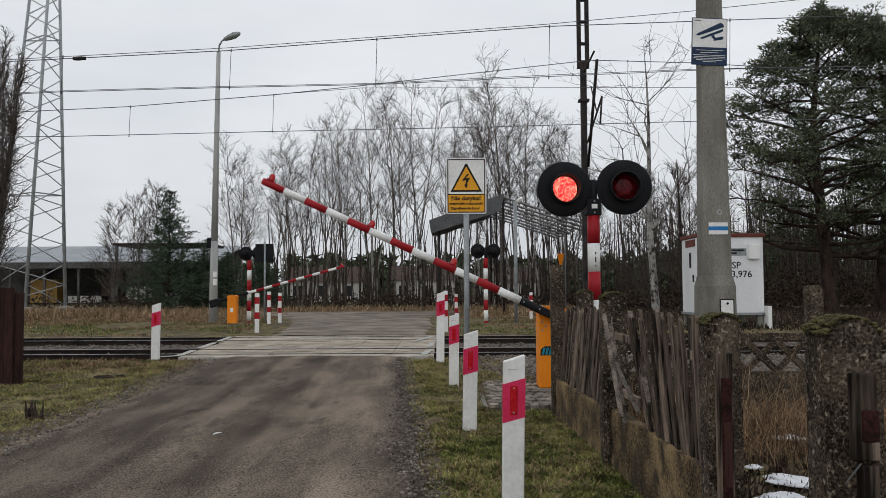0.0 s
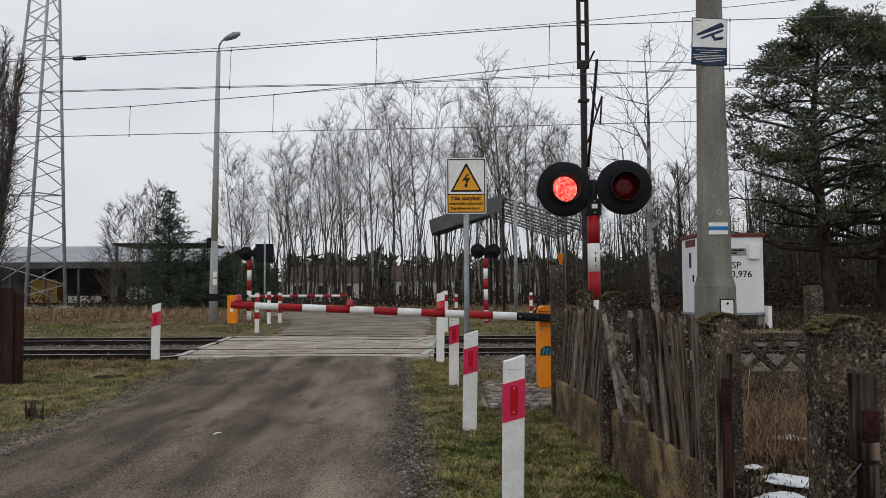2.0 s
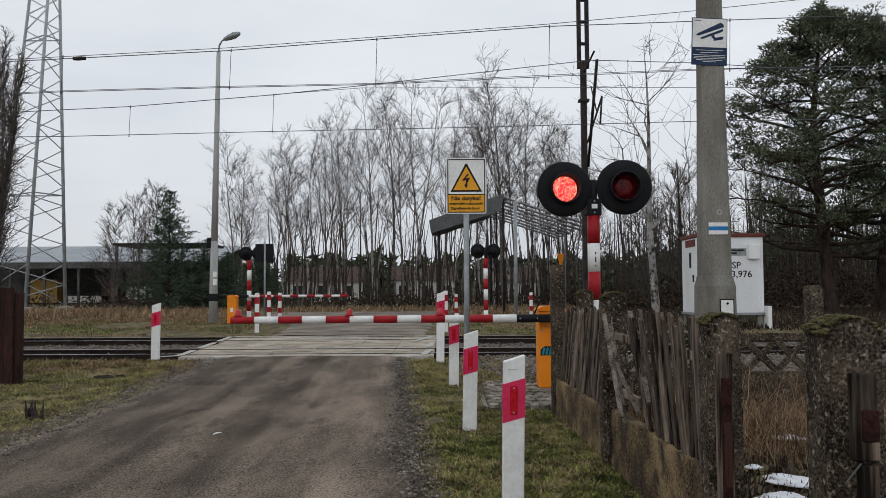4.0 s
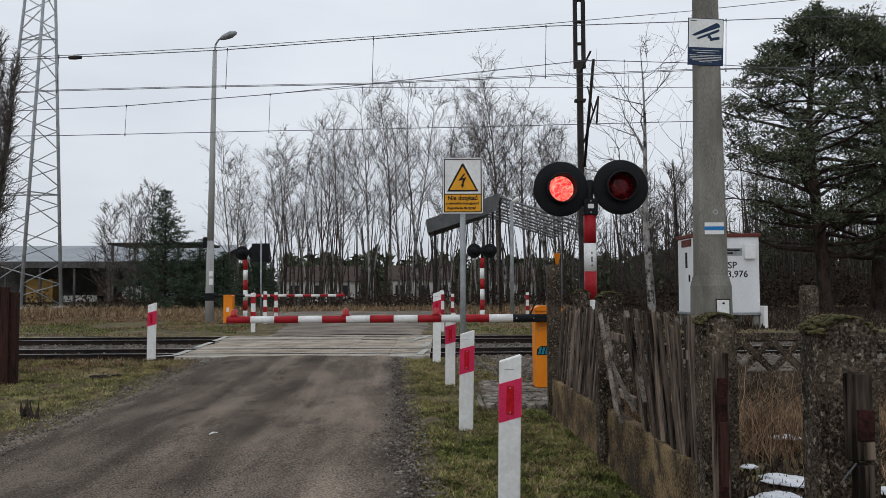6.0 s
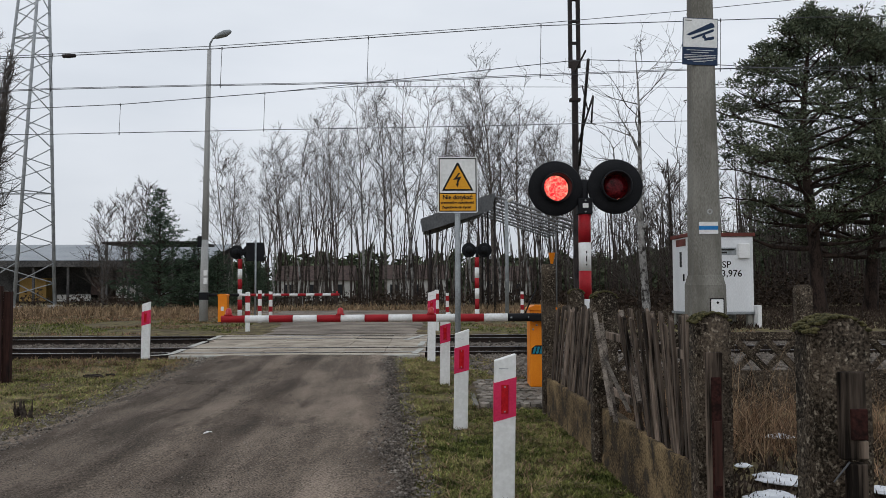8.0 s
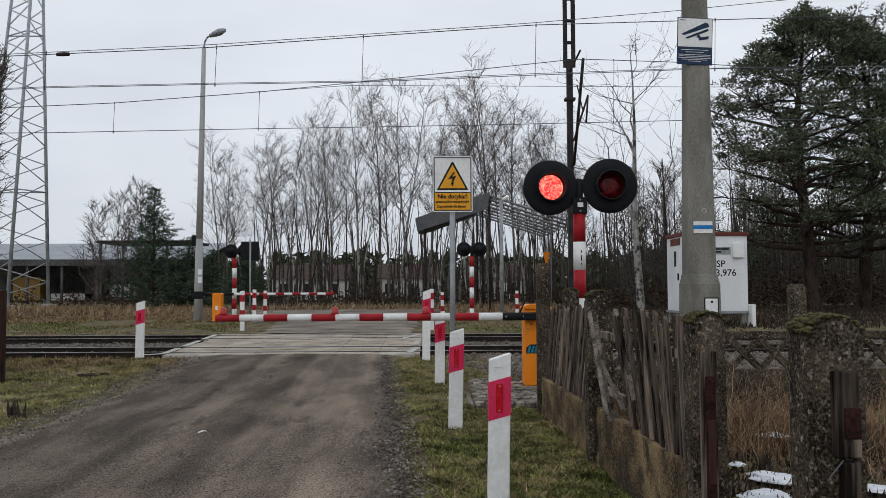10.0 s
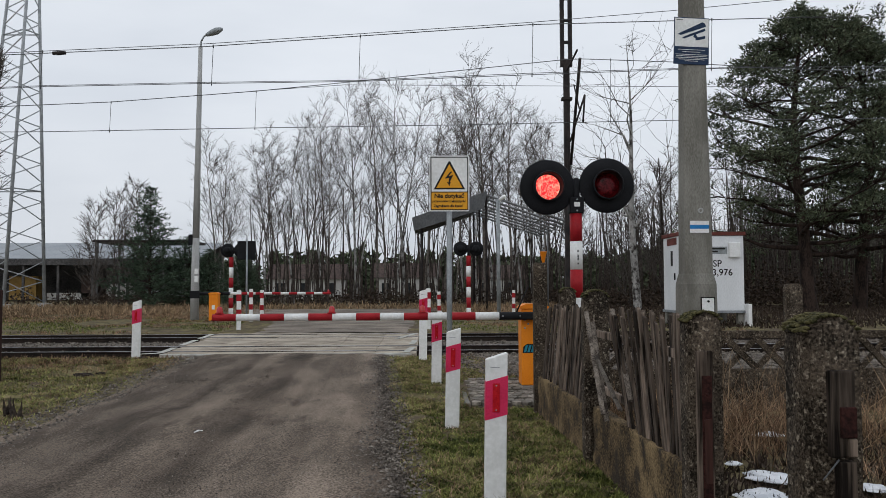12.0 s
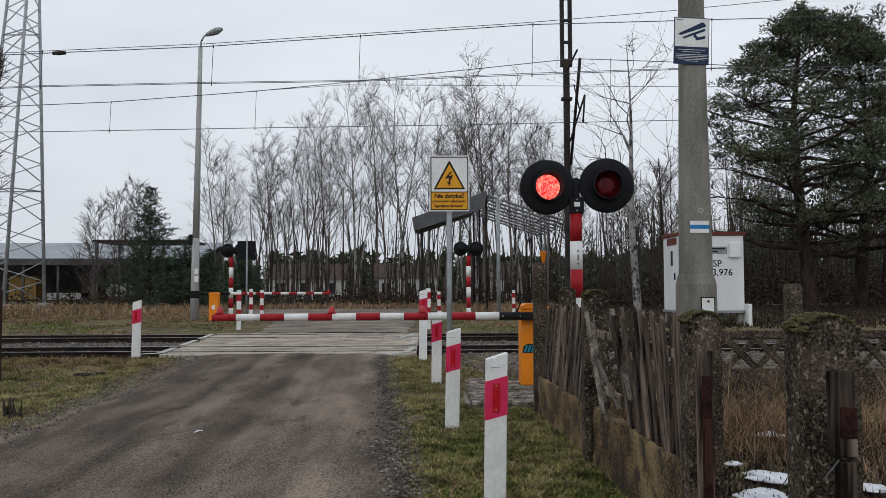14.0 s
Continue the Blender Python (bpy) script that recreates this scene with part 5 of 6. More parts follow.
def needle_pad(rng, verts, faces, centre, size, n, leaf):
    """A flat tuft of upswept needles at a twig's end."""
    for _ in range(n):
        a = rng.uniform(0, math.tau)
        q = size * math.sqrt(rng.random())
        p = centre + Vector((math.cos(a) * q, math.sin(a) * q, rng.gauss(.04, .10) * size * 2 - .25 * q * q / size))
        d = Vector((math.cos(a) * .7 + rng.gauss(0, .4), math.sin(a) * .7 + rng.gauss(0, .4), rng.uniform(-.1, .9))).normalized()
        b = d.cross(Vector((rng.gauss(0, 1), rng.gauss(0, 1), rng.gauss(0, 1)))).normalized()
        k = len(verts)
        s = leaf * rng.uniform(.6, 1.3)
        verts += [p - b * s * .2, p + b * s * .2, p + d * s]
        faces.append((k, k + 1, k + 2))


def pick(rng, pts, low):
    q = rng.uniform(low, .999) * (len(pts) - 1)
    i = int(q)
    return pts[i].lerp(pts[i + 1], q - i), (pts[i + 1] - pts[i]).normalized()


def broad_pine(rng, tall, radius, crown, low, limbs, tuft, label):
    """An old pine: strong crooked limbs, bare inside, with flat needle pads outside."""
    t = thing("pine_tree", label, "pine tree", None, "pine trees")
    tv, tf, bv, bf, nv, nf = [], [], [], [], [], []
    trunk, d = [Vector((0, 0, -.2))], Vector((-.03, 0, 1))
    for i in range(12):
        d = (d + Vector((rng.gauss(0, .06), rng.gauss(0, .06), .08))).normalized()
        trunk.append(trunk[-1] + d * tall / 12)
    girth = [radius * (1.18 if i == 0 else 1.0) * (1 - .9 * (i / 12) ** 1.1) for i in range(13)]
    tube_path(tv, tf, trunk, girth, 10)
    for b in range(limbs):
        kk = (b + rng.random()) / limbs
        k = low + (.985 - low) * kk
        f = k * 12
        i = min(int(f), 11)
        p = trunk[i].lerp(trunk[i + 1], f - i)
        r = girth[i] + (girth[i + 1] - girth[i]) * (f - i)
        shape = (.95 + .05 * min(1, kk * 5)) if kk < .54 else max(.06, 1 - (kk - .54) / .46) ** .9
        ln = crown * shape * rng.uniform(.62, 1.12)
        a = b * 2.4 + rng.uniform(-.5, .5)
        rise = rng.uniform(-.12, .32) if kk < .3 else rng.uniform(.05, .42)
        bough = limb(rng, tv, tf, p, Vector((math.cos(a), math.sin(a), rise)), ln, max(.045, r * rng.uniform(.34, .6)), 8, .15, .015, 6)
        for _ in range(9):
            p2, w2 = pick(rng, bough, .3)
            side = (w2 + Vector((rng.gauss(0, .7), rng.gauss(0, .7), rng.gauss(.2, .3))))
            branch = limb(rng, bv, bf, p2, side, (.35 + ln * .22) * rng.uniform(.7, 1.35), .038, 4, .22, .05, 4)
            for _ in range(4):
                p3, w3 = pick(rng, branch, .35)
                twig = limb(rng, bv, bf, p3, w3 + Vector((rng.gauss(0, .7), rng.gauss(0, .7), rng.gauss(.25, .3))), rng.uniform(.3, .7), .016, 2, .2, .1, 3)
                if kk > .06 or rng.random() < .5:
                    needle_pad(rng, nv, nf, twig[-1], rng.uniform(.28, .52), tuft, .20)
            needle_pad(rng, nv, nf, branch[-1], rng.uniform(.28, .52), tuft, .20)
    top = trunk[-1]
    for i in range(26):
        z = rng.uniform(-1.6, .9)
        q = .18 + .5 * max(0, -z)
        needle_pad(rng, nv, nf, top + Vector((rng.gauss(0, q * .5), rng.gauss(0, q * .5), z)), .25, tuft, .2)
    limb(rng, bv, bf, top, Vector((0, 0, 1)), 1.0, .03, 3, .05, .05, 4)
    raw("trunk", tv, tf, M_pinebark, t, True)
    tagged(raw("branchwork", bv, bf, M_pinebark, t), kind="stuff")
    tagged(raw("needles", nv, nf, M_pine, t), kind="stuff")
    return t


def young_conifer(rng, tall, spread, label):
    """A young pine: tiers of upswept branches in a loose cone."""
    t = thing("young_pine", label, "pine tree", None, "young pines")
    tv, tf, bv, bf, nv, nf = [], [], [], [], [], []
    tube_path(tv, tf, [Vector((0, 0, -.1)), Vector((.03, 0, tall * .5)), Vector((0, 0, tall))], [.12, .07, .012], 7)
    z = .25
    while z < tall - .15:
        k = z / tall
        count = 8 if k < .7 else 6
        for i in range(count):
            a = i * math.tau / count + z * 3 + rng.uniform(-.35, .35)
            ln = spread * (1 - k) ** .85 * rng.uniform(.6, 1.15) + .12
            b = limb(rng, bv, bf, Vector((0, 0, z)), Vector((math.cos(a), math.sin(a), .15 + .5 * k)), ln, .028, 4, .08, .07, 3)
            steps = max(2, int(ln / .24))
            for s in range(1, steps + 1):
                q = .25 + .75 * s / steps
                f = min(q, .999) * 4
                c = b[int(f)].lerp(b[int(f) + 1], f - int(f))
                needle_pad(rng, nv, nf, c + Vector((rng.gauss(0, .07), rng.gauss(0, .07), rng.gauss(.04, .05))), rng.uniform(.14, .25), 11, .17)
        z += .40 - .12 * k
    needle_pad(rng, nv, nf, Vector((0, 0, tall)), .12, 16, .22)
    raw("trunk", tv, tf, M_pinebark, t, True)
    tagged(raw("branchwork", bv, bf, M_pinebark, t), kind="stuff")
    tagged(raw("needles", nv, nf, M_spruce, t), kind="stuff")
    return t


rng = random.Random(11)
pine = broad_pine(rng, 16.6, .40, 6.4, .20, 54, 18, "large dark old pine with spreading crooked limbs and needle pads")
pine.matrix_world = pose(20.9, 45, .1, 0, 0, 20)
put(pine, 25.4, 48.5, 1.02, 150)
young = pine_tree(rng, 13, .26, 34, .30, .30, "pine_tree", "dark pine at the edge of the wood", 28)
young.matrix_world = pose(31.0, 56, .1) @ Matrix.Diagonal((1.1, 1.1, 1.1, 1))
spruce = young_conifer(rng, 8.1, 3.2, "dark green conical young pine before the shed")
spruce.matrix_world = pose(-18.1, 55, .1)
put(spruce, -16.4, 58, .62, 60, 1.35)
put(spruce, -14.5, 56, .50, 100, 1.5)
put(spruce, -12.9, 60, .5, 300, 1.4)


def far_woods():
    """The dark wall of woodland behind everything."""
    rng = random.Random(5)
    nv, nf = [], []
    for i in range(560):
        x = rng.uniform(-90, 120)
        y = rng.uniform(118, 150) - (10 if x > 30 else 0)
        tall = rng.uniform(5, 7.4) if x < 42 else rng.uniform(7, 9.6)
        z = 0.0
        while z < tall:
            needle_cloud(rng, nv, nf, Vector((x + rng.uniform(-.8, .8), y, z)), 1.5 * (1.25 - z / tall), .7, 14, 1.15)
            z += .8
    tagged(raw("far_woods", nv, nf, M_pine), "dark distant conifer woodland", "woodland", kind="stuff")
    nv, nf = [], []
    for i in range(9000):
        x = rng.uniform(-34, 46)
        y = rng.uniform(58, 96) if x < 9 else rng.uniform(54, 90)
        z = rng.uniform(.2, 3.2 if x > 20 else 1.1)
        if x < 9 and rng.random() < .75:
            continue
        needle_cloud(rng, nv, nf, Vector((x, y, z * rng.random() + .2)), .5, 1.2, 8, .26)
    tagged(raw("undergrowth", nv, nf, M_brush), "tangled brown leafless undergrowth", "undergrowth", kind="stuff")
    verts, faces = [], []
    for i in range(300):
        x, y = rng.uniform(10, 60), rng.uniform(60, 112)
        r, h = rng.uniform(.05, .16), rng.uniform(6, 12)
        tube_path(verts, faces, [Vector((x, y, 0)), Vector((x + rng.gauss(0, .2), y, h * .5)), Vector((x + rng.gauss(0, .5), y, h))], [r, r * .7, r * .25], 5)
    for i in range(210):
        x, y = rng.uniform(-16, 12), rng.uniform(64, 100)
        r, h = rng.uniform(.04, .10), rng.uniform(4, 10.5)
        tube_path(verts, faces, [Vector((x, y, 0)), Vector((x + rng.gauss(0, .2), y, h * .5)), Vector((x + rng.gauss(0, .5), y, h))], [r, r * .7, r * .25], 5)
    tagged(raw("far_trunks", verts, faces, M_bark), "thin dark trunks of the wood", "woodland", kind="stuff")


far_woods()


# ---- buildings beyond ----
def storage_shed():
    t = thing("storage_shed", "long open storage shed with a pale sheet roof", "shed", pose(-58, 96, 0))
    bm = bmesh.new()
    prism(bm, [(0, 4.9), (12, 7.3), (12, 7.5), (0, 5.1)], 0, 32, 0, pose(0, 0, 0, 0, 0, 90) @ pose(0, -32, 0))
    part("roof", bm, M_shedroof, t, "pale grey sheet roof")
    bm = bmesh.new()
    box(bm, 0, 32, -.1, .05, 4.3, 5.0)
    part("fascia", bm, M_shed, t, "dark fascia")
    bm = bmesh.new()
    box(bm, 0, 32, 11.8, 12, 0, 7)
    part("back_wall", bm, M_shed, t)
    for i in range(9):
        bm = bmesh.new()
        box(bm, i * 3.95, i * 3.95 + .25, .1, .35, 0, 4.4, .02)
        part("column", bm, M_shed, t)
    for x, w, z, mat, n in ((8.5, 3.2, 3.1, M_ochre, "stored_panel"), (13, 5, 1.1, M_plaster, "stored_crate"), (20, 2.5, 2.2, M_plaster, "stored_crate"), (24.5, 5, 1.4, M_steel, "stored_crate"), (2, 4, 1.6, M_plaster, "stored_crate"), (17, 2, 3.2, M_tile, "stored_panel")):
        bm = bmesh.new()
        box(bm, x, x + w, 4, 6.5, .3, z, .04)
        part(n, bm, mat, t)


storage_shed()


def open_shelter():
    """A flat-roofed open shelter beside the shed."""
    t = thing("open_shelter", "open shelter with a dark flat roof on thin posts", "shelter", pose(-35.0, 88, 0))
    bm = bmesh.new()
    box(bm, 0, 10.0, 0, 7, 6.45, 6.72, .03)
    part("roof", bm, M_mast, t, "dark flat roof")
    for i in range(5):
        bm = bmesh.new()
        box(bm, .3 + i * 2.3, .5 + i * 2.3, .3, .5, -.1, 6.46, .01)
        part("post", bm, M_shed, t)


open_shelter()


def cottage(x, y, w, d, h, label):
    t = thing("house", label, "house", pose(x, y, 0), "distant houses")
    bm = bmesh.new()
    box(bm, 0, w, 0, d, -.2, h)
    wall = part("wall", bm, M_plaster, t)
    bm = bmesh.new()
    prism(bm, [(-.4, h), (d + .4, h), (d / 2, h + d * .28)], -.4, w + .4, 0, pose(0, 0, 0, 0, 0, 90) @ Matrix.Diagonal((1, -1, 1, 1)))
    part("roof", bm, M_tile, t)
    n = int(w / 2.4)
    for i in range(n):
        bm = bmesh.new()
        a = (i + .5) * w / n
        box(bm, a - .55, a + .55, -.05, .05, .9, 2.2)
        part("window", bm, M_glass, t)


cottage(-19.5, 104, 9, 7, 2.7, "low pale house behind the trees")
cottage(-6.5, 108, 8, 7, 2.9, "low pale house behind the trees")
cottage(5.5, 106, 7, 7, 2.6, "pale house half hidden by trunks")


def open_canopy():
    """A gabled shelter: sheeted on one slope, bare rafters on the other."""
    t = thing("open_canopy", "grey steel canopy, sheeted on one slope, bare rafters on the other", "canopy", pose(3.35, 46, .1))
    for i in range(8):
        y = i * 1.7
        for a, b, r in (((0, y, 6.55), (4.7, y, 5.0), .065), ((0, y, 6.55), (-3.9, y, 5.2), .065), ((4.4, y, 0), (4.4, y, 5.05), .05))[:2 + (i % 4 == 0)]:
            bm = bmesh.new()
            rod(bm, a, b, r, r, 5)
            part("rafter" if a[0] == 0 else "post", bm, M_rafter, t)
    for x in (-3.6, 0.0):
        for y in (0, 6, 12):
            bm = bmesh.new()
            rod(bm, (x, y, 0), (x, y, 5.2 if x else 6.5), .07, .07, 6)
            part("post", bm, M_mast, t)
    for k in range(2):
        x = .8 + 2.6 * k
        bm = bmesh.new()
        rod(bm, (x, -.3, 6.62 - x * .345), (x, 12.3, 6.62 - x * .345), .04, .04, 4)
        part("purlin", bm, M_rafter, t)
    bm = bmesh.new()
    prism(bm, [(0.05, 6.68), (-4.1, 5.22), (-4.1, 5.28), (0.05, 6.74)], -.4, 12.4)
    part("roof_sheet", bm, M_sheet, t, "grey sheet roof")
    bm = bmesh.new()
    prism(bm, [(0.05, 6.68), (-4.1, 5.22), (-4.0, 4.55), (-.2, 5.75)], -.42, -.38)
    part("gable_sheet", bm, M_sheet, t, "grey gable sheet")


open_canopy()


# ---- verge details ----
def blades(name, spots, mat, label, category, tall, wide, lean=.45):
    verts, faces = [], []
    for x, y, z, s in spots:
        h, w = tall * s * random.uniform(.6, 1.3), wide * random.uniform(.6, 1.3)
        a = random.uniform(0, math.tau)
        lx, ly = random.gauss(0, lean) * h, random.gauss(0, lean) * h
        k = len(verts)
        c, sn = math.cos(a) * w, math.sin(a) * w
        top = h * (.95 - .35 * min(1, math.hypot(lx, ly) / h))
        for f, g, wide_here in ((0, 0, 1), (.42, .58, .75)):
            verts += [(x + lx * f - c * wide_here, y + ly * f - sn * wide_here, z - .01 + top * g), (x + lx * f + c * wide_here, y + ly * f + sn * wide_here, z - .01 + top * g)]
        verts.append((x + lx, y + ly, z + top))
        faces += [(k, k + 1, k + 3, k + 2), (k + 2, k + 3, k + 4)]
    return tagged(raw(name, verts, faces, mat), label, category, kind="stuff")


random.seed(21)
spots = []
for _ in range(140000):
    y = 2.5 + 14 * random.random() ** .8
    x = random.uniform(road_right(y) + .12, 1.42) if random.random() < .6 else random.uniform(-9, road_left(y) - .1)
    if noise.noise((x * 1.1, y * 1.1, 2)) + .5 * noise.noise((x * 4, y * 4, 6)) < -.12 and random.random() < .9:
        continue
    if x > .55 and 10.5 < y < 12.9:
        continue
    edge = min(abs(x - road_right(y)), abs(x - road_left(y)))
    if edge < .5 and random.random() > edge * 1.6:
        continue
    spots.append((x, y, height(x, y) + .02, 1.0))
blades("short_grass", spots, M_blade, "short patchy winter grass on the verge", "grass", .035, .0065, .95)
lush = []
for _ in range(70000):
    y = random.uniform(3.5, 10.3)
    x = random.uniform(road_right(y) + .35, 1.42)
    if random.random() < .4 + .6 * min(1, max(0, (x - .25) / .7)) and noise.noise((x * 1.6, y * 1.6, 12)) > -.3:
        lush.append((x, y, height(x, y) + .01, random.uniform(.8, 1.5)))
for _ in range(26000):
    x, y = random.uniform(-9, -4.6), random.uniform(6.5, 13.5)
    if x < road_left(y) - .25 and noise.noise((x * .9, y * .9, 15)) > .02:
        lush.append((x, y, height(x, y) + .01, random.uniform(.7, 1.2)))
blades("green_grass", lush, M_lush, "damp dark green grass along the fence foot and verge", "grass", .030, .0075, .9)
random.shuffle(spots)
blades("dead_grass", [(x, y, z, s * 1.1) for x, y, z, s in spots[:16000]], M_straw, "thin dead straw-coloured grass on the verge", "grass", .06, .005, 1.1)
spots = []
for _ in range(60000):
    x, y = random.uniform(-30, 10), random.uniform(25.8, 52)
    if road_left(20) - 1.8 - (y - 26) * .12 < x < .2:
        continue
    if noise.noise((x * .35, y * .35, 2)) < -.15:
        continue
    spots.append((x, y, height(x, y), 1.0))
blades("far_grass", [p for p in spots if p[1] < 40 and noise.noise((p[0] * .5, p[1] * .3, 9)) > -.12], M_lush, "short green grass beyond the tracks", "grass", .08, .016)
blades("far_brown_grass", [p for p in spots if p[1] > 34 or noise.noise((p[0] * .5, p[1] * .3, 9)) <= -.12], M_drygrass, "brown winter grass beyond the tracks", "grass", .10, .016)
spots = []
for _ in range(14000):
    x, y = random.uniform(-36, 10), random.uniform(44, 60)
    if -12 < x < 1 and y < 54:
        continue
    spots.append((x, y, height(x, y), random.uniform(.5, 1.2)))
blades("far_dry_grass", spots, M_straw, "tall dry brown grass before the trees", "grass", .5, .03)
spots = [(random.uniform(1.75, 7.5), random.uniform(3.4, 10.0), 0, random.uniform(.35, 1.15)) for _ in range(20000)]
spots = [s for s in spots if noise.noise((s[0] * .9, s[1] * .9, 4)) > -.22 and not (1.6 < s[0] < 3.4 and 3.8 < s[1] < 7.2)]
blades("dry_grass", spots, M_drygrass, "tangled tall dry straw-coloured grass behind the fence", "grass", .5, .003)
spots = [(random.uniform(2.2, 4.6), random.uniform(6.8, 9.6), 0, random.uniform(.8, 1.4)) for _ in range(260)]
blades("tall_stalks", spots, M_straw, "a few long pale bent grass stalks", "grass", .85, .004)
spots = [(random.uniform(1.75, 5), random.uniform(3.4, 9.5), 0, 1) for _ in range(9000)]
blades("leaf_litter", spots, M_brush, "brown dead stems and litter behind the fence", "litter", .09, .010)

spots = []
for _ in range(5000):
    x, y = random.uniform(-9.5, -4.5), random.gauss(15.4, .8)
    if x < road_left(y) - .1 and 13 < y < 16.9:
        spots.append((x, y, height(x, y) + .01, random.uniform(.5, 1.2)))
blades("flattened_straw", spots, M_drygrass, "flattened straw and dead stems beside the track", "grass", .07, .007)
spots = []
for _ in range(30000):
    x, y = random.uniform(6, 34), random.uniform(27, 58)
    spots.append((x, y, height(x, y), random.uniform(.4, 1.3)))
blades("wood_edge_litter", spots, M_brush, "dead brown growth along the edge of the wood", "undergrowth", .22, .025)

peb = []
for _ in range(24000):
    y = 2.5 + 14 * random.random() ** 1.2
    x = random.uniform(road_left(y) - .3, road_right(y) + .35)
    edge = min(abs(x - road_right(y)), abs(x - road_left(y)))
    if edge > .45 and random.random() > .6:
        continue
    peb.append((x, y, height(x, y) + .035, random.uniform(.003, .010) if edge > .3 else random.uniform(.008, .024)))
for _ in range(700):
    x, y = random.uniform(.2, 1.9), random.uniform(13.0, 16.8)
    peb.append((x, y, height(x, y) + .01, random.uniform(.02, .05)))
stones("road_stones", peb, surface("loose_stone", (0.05, 0.042, 0.035), (0.25, 0.22, 0.19), 0.9, 9, 0.4, 40, spread=0.4, island=True), "scattered loose grey stones on the road", "stones")


ridge = []
for _ in range(3200):
    y = random.uniform(3.0, 16.8)
    x = -2.1 - .055 * (y - 5) + random.gauss(0, .10) + .08 * noise.noise((y * .7, 3, 1))
    if noise.noise((x * 2, y * .9, 31)) > -.15:
        ridge.append((x, y, height(x, y) + .036, random.uniform(.004, .011)))
for _ in range(15000):
    y = 2.6 + 14.2 * random.random() ** 1.3
    x = road_right(y) + .02 + random.gauss(0, .085) + .06 * noise.noise((y * 1.1, 2, 7))
    ridge.append((x, y, height(x, y) + .022, random.uniform(.005, .015)))
for cx, cy, wx, wy in ((-3.34, 12.9, .20, .16), (-3.75, 12.8, .16, .12), (-1.40, 9.8, .14, .22), (-1.32, 8.6, .20, .18), (-1.48, 11.5, .06, .06), (-.62, 7.4, .12, .25), (-1.9, 6.2, .2, .2), (-2.9, 7.0, .16, .3)):
    for _ in range(170):
        x, y = random.gauss(cx, wx), random.gauss(cy, wy)
        ridge.append((x, y, height(x, y) + .034, random.uniform(.004, .013)))
stones("loose_gravel", ridge, surface("dark_loose_gravel", (0.04, 0.033, 0.028), (0.17, 0.145, 0.12), 0.95, 9, 0.4, 40, spread=0.5, island=True), "ridge and patches of dark loose gravel on the road", "gravel")


def snow_patch(x, y, w, d, h, turn):
    bm = bmesh.new()
    bmesh.ops.create_icosphere(bm, subdivisions=4, radius=1)
    for v in bm.verts:
        q = noise.noise(v.co * 1.7 + Vector((x * 3, y, 0))) * .3 + noise.noise(v.co * 5) * .08
        v.co = Vector((v.co.x * w * (1 + q), v.co.y * d * (1 + q), max(v.co.z, -.1) * h * (1 + q)))
    ob = mesh_object("snow_patch", bm, M_snow, None, True)
    ob.matrix_world = pose(x, y, .03, 0, 0, turn)
    tagged(ob, "patch of old melting snow in dry grass", "snow", "snow patches")


for p in ((2.65, 6.45, .17, .22, .035, 25), (2.36, 5.90, .21, .17, .03, 40), (3.41, 8.3, .15, .10, .03, 0), (3.25, 6.08, .11, .12, .03, 0), (3.05, 5.5, .16, .12, .03, 20), (2.55, 6.95, .07, .06, .025, 0)):
    snow_patch(*p)


def dead_plant(x, y):
    t = thing("dead_plant", "small withered dark brown plant on the verge", "plant", pose(x, y, 0))
    verts, faces = [], []
    for i in range(9):
        a = random.uniform(0, math.tau)
        p = Vector((random.gauss(0, .025), random.gauss(0, .025), 0))
        d = Vector((math.cos(a) * .3, math.sin(a) * .3, random.uniform(.5, 1.4)))
        tube_path(verts, faces, [p, p + d * .09, p + d * .17 + Vector((0, 0, .02))], [.012, .016, .004], 3)
    raw("leaves", verts, faces, M_bark, t)


dead_plant(-4.78, 9.9)
dead_plant(-4.93, 9.95)


def clod(x, y, w):
    bm = bmesh.new()
    bmesh.ops.create_icosphere(bm, subdivisions=3, radius=1)
    for v in bm.verts:
        q = noise.noise(v.co * 2.2 + Vector((x, y, 0))) * .5
        v.co = Vector((v.co.x * w, v.co.y * w * .6, max(v.co.z, -.2) * w * .3)) * (1 + q)
    ob = mesh_object("earth_clod", bm, M_rail, None)
    ob.matrix_world = pose(x, y, height(x, y) + .02)
    tagged(ob, "dark clod of turned earth on the verge", "earth")


clod(-5.5, 13.6, .15)
clod(-5.3, 13.8, .09)
clod(-5.65, 13.75, .08)
clod(-5.45, 16.2, .12)


def litter(x, y):
    bm = bmesh.new()
    prism(bm, [(-.07, 0), (-.02, .012), (.03, .03), (.08, .022), (.07, .03), (.0, .04), (-.05, .02)], -.025, .025)
    ob = mesh_object("litter", bm, M_white)
    ob.matrix_world = pose(x, y, .045, 0, 0, 20) @ Matrix.Diagonal((.6, .6, .6, 1))
    tagged(ob, "crumpled scrap of pale litter on the road", "litter")


litter(-2.32, 8.6)

bm = bmesh.new()
lathe(bm, [(.0, -.02), (.014, 0), (.042, .135), (.046, .14), (0, .14)], pose(1.42, 10.05, 1.80), 10)
rod(bm, (1.42, 10.05, 1.70), (1.42, 10.05, 1.80), .01, .01, 6)
tagged(mesh_object("orange_marker", bm, M_orange), "small orange plastic marker on the corner post", "marker")


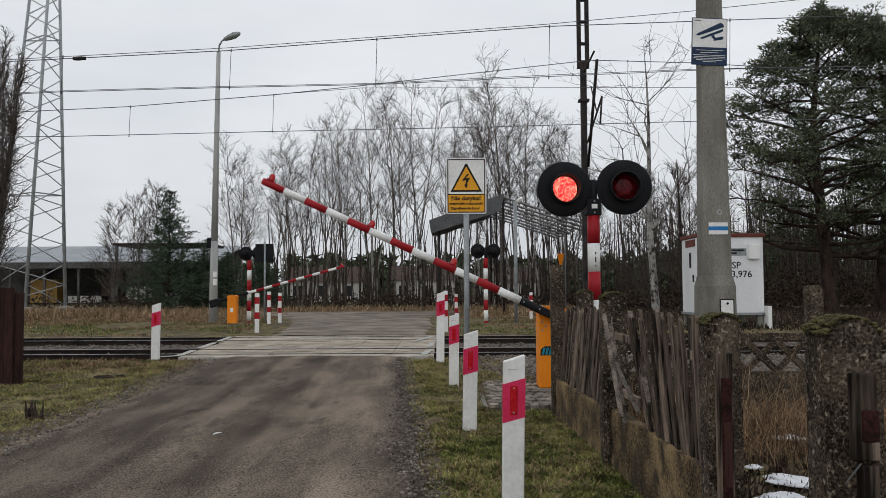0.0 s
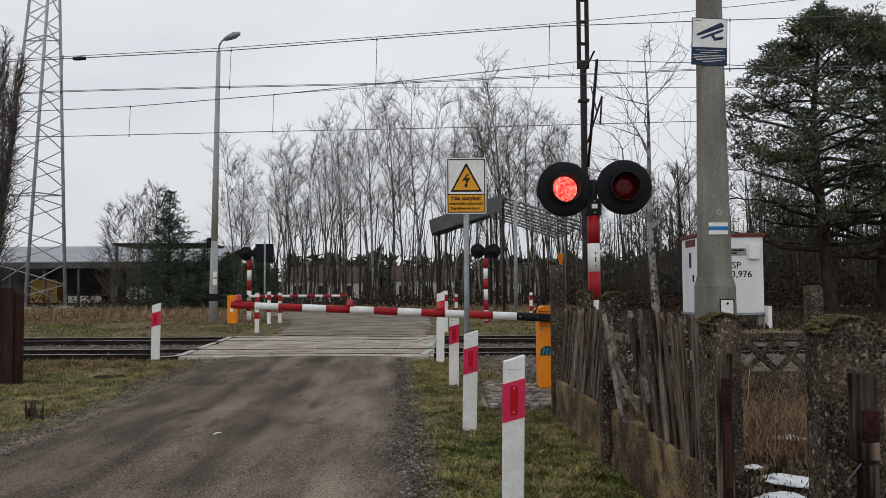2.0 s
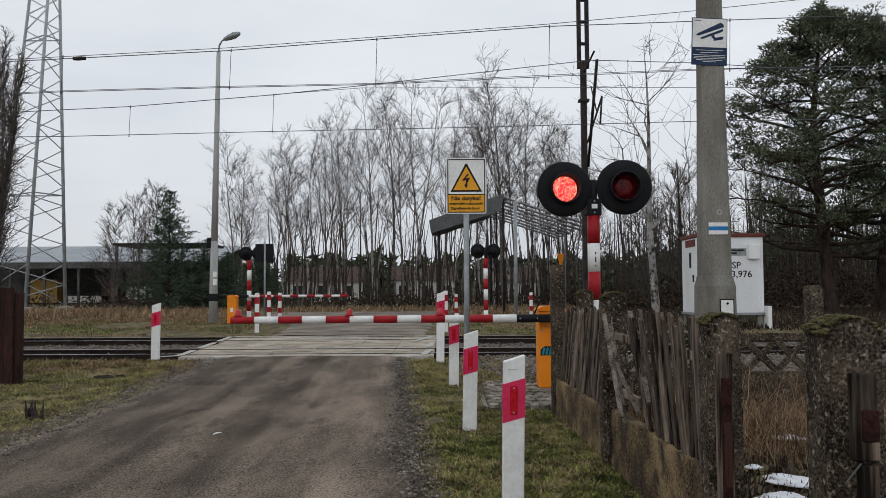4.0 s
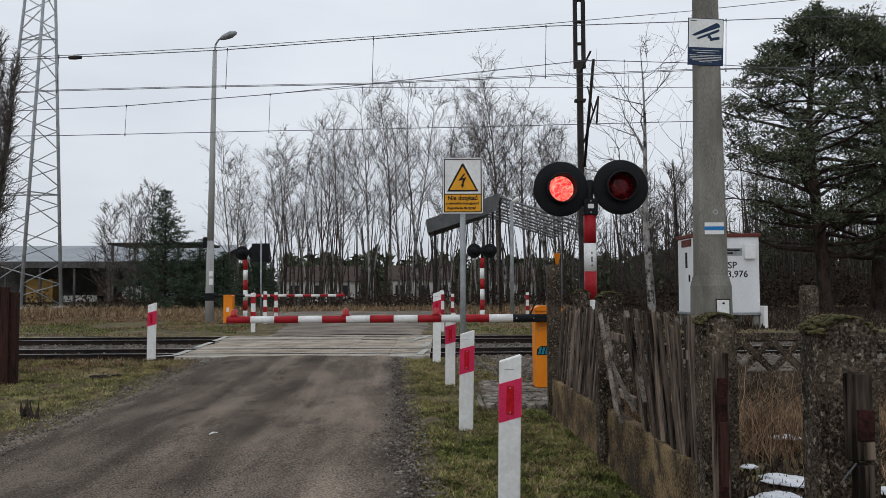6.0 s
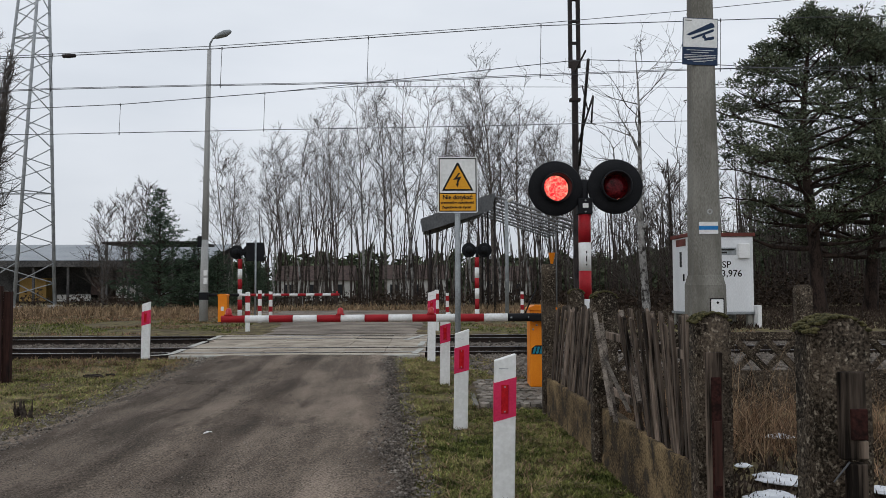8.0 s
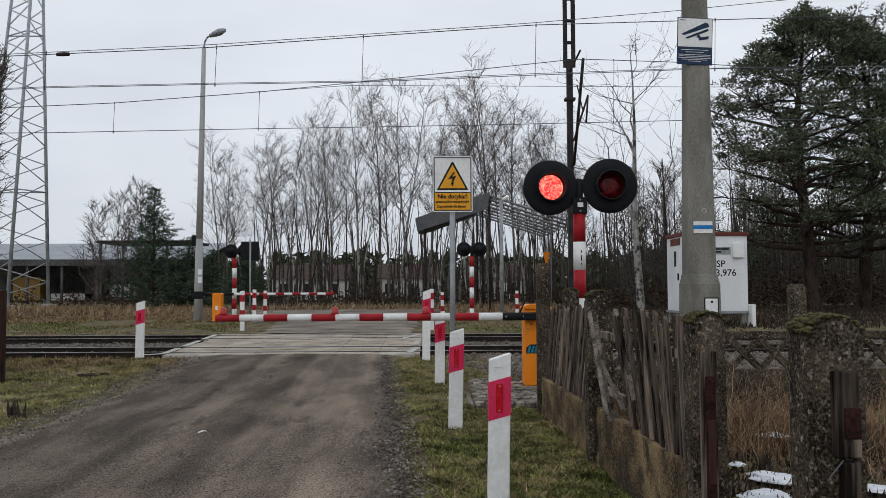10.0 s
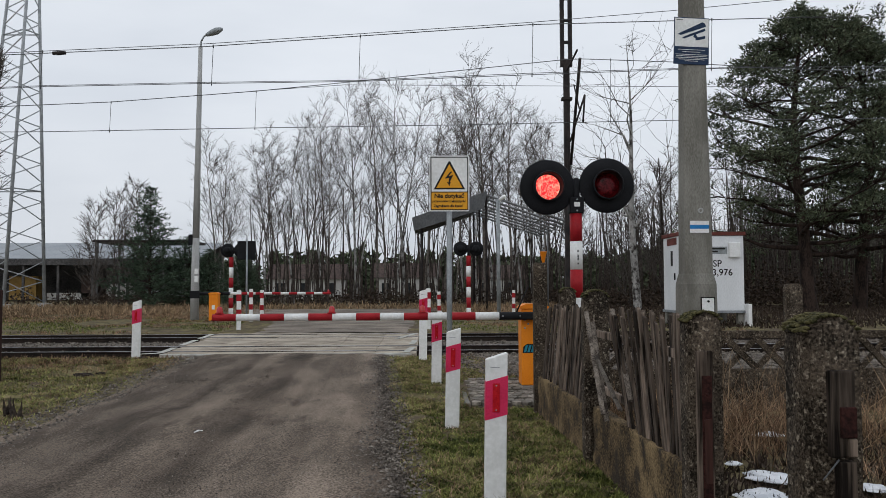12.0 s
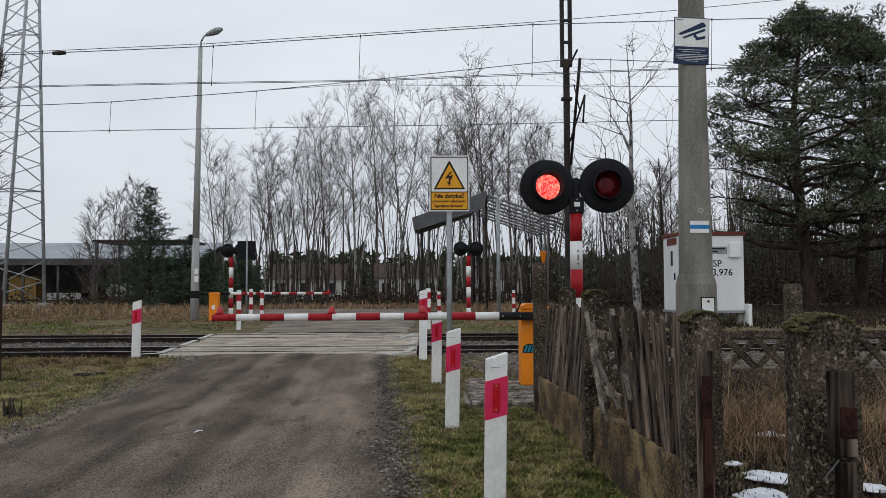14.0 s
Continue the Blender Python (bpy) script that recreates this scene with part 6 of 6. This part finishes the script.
# ---- paving by the barrier ----
def barrier_paving():
    base = tagged(new("paving", None), "small grey concrete pavers beside the barrier machine", "paving", kind="structure")
    bm = bmesh.new()
    a, h = .057, .125
    prism(bm, [(-a, -h / 2), (0, -h), (a, -h / 2), (a, h / 2), (0, h), (-a, h / 2)], -.04, 0, 0, pose(0, 0, 0, -90))
    me = bpy.data.meshes.new("paver")
    bm.to_mesh(me)
    bm.free()
    me.materials.append(M_paver)
    for j in range(12):
        for i in range(9):
            x, y = .64 + i * .128 + (.064 if j % 2 else 0), 10.7 + j * .197
            p = new("paver", me)
            p.parent = base
            p.location = (x, y, height(x, y) + .0 + random.uniform(-.008, .008))
            p.rotation_euler = (random.uniform(-.03, .03), random.uniform(-.03, .03), random.uniform(-.04, .04))
    bm = bmesh.new()
    box(bm, .56, 1.85, 10.56, 13.0, -.1, .012)
    part("bedding", bm, M_gravel, base, "dark sandy bedding")
    bm = bmesh.new()
    box(bm, .50, .56, 10.6, 12.9, -.05, .045, .01)
    part("edging", bm, M_concrete, base, "concrete edging strip")


barrier_paving()


# ---- what moves ----
def lens_rows(lit_from, lit_to):
    """The lens turns its lit face out during one half of each second."""
    flips = []
    for s in range(-1, 15):
        flips += [(s + lit_from, 0), (s + lit_to, 180)]
    flips.sort()
    rows = []
    prev = 180 if flips[0][1] == 0 else 0
    turn = prev
    for t, goal in flips:
        if t > 13.88:
            break
        if t + .1 < 0.05:
            prev = goal
            turn += 180
            continue
        if not rows:
            rows.append((0.0, turn))
        rows += [(t, turn), (t + 1 / 30, turn + 60), (t + 2 / 30, turn + 120), (t + .1, turn + 180)]
        turn += 180
    rows.append((14.0, turn))
    return [(t, pose(0, 0, 0, 0, 0, a)) for t, a in rows]


def motions():
    walk(near_arm, [(t, pose(.08, -.30, 1.04, 0, a, 0)) for t, a in (
        (0.0, 25.2), (0.2, 21.5), (0.4, 18.2), (0.6, 15.1), (0.8, 12.6), (1.0, 10.35), (1.2, 8.2), (1.4, 6.3), (1.6, 4.8), (1.8, 3.6), (2.0, 2.6),
        (2.2, 1.7), (2.4, 1.0), (2.6, .45), (2.8, .15), (3.0, .0), (3.3, -.1), (14.0, -.1))])
    walk(far_arm, [(t, pose(.05, .3, 1.16, 0, -a, 0)) for t, a in (
        (0.0, 15.3), (0.25, 12.9), (0.5, 10.3), (0.8, 6.7), (1.0, 4.6), (1.2, 2.9), (1.4, 1.6), (1.7, .5), (2.0, 0), (14.0, 0))])
    walk(lens_left, lens_rows(.78, 1.30))
    walk(lens_right, lens_rows(.28, .86))


motions()
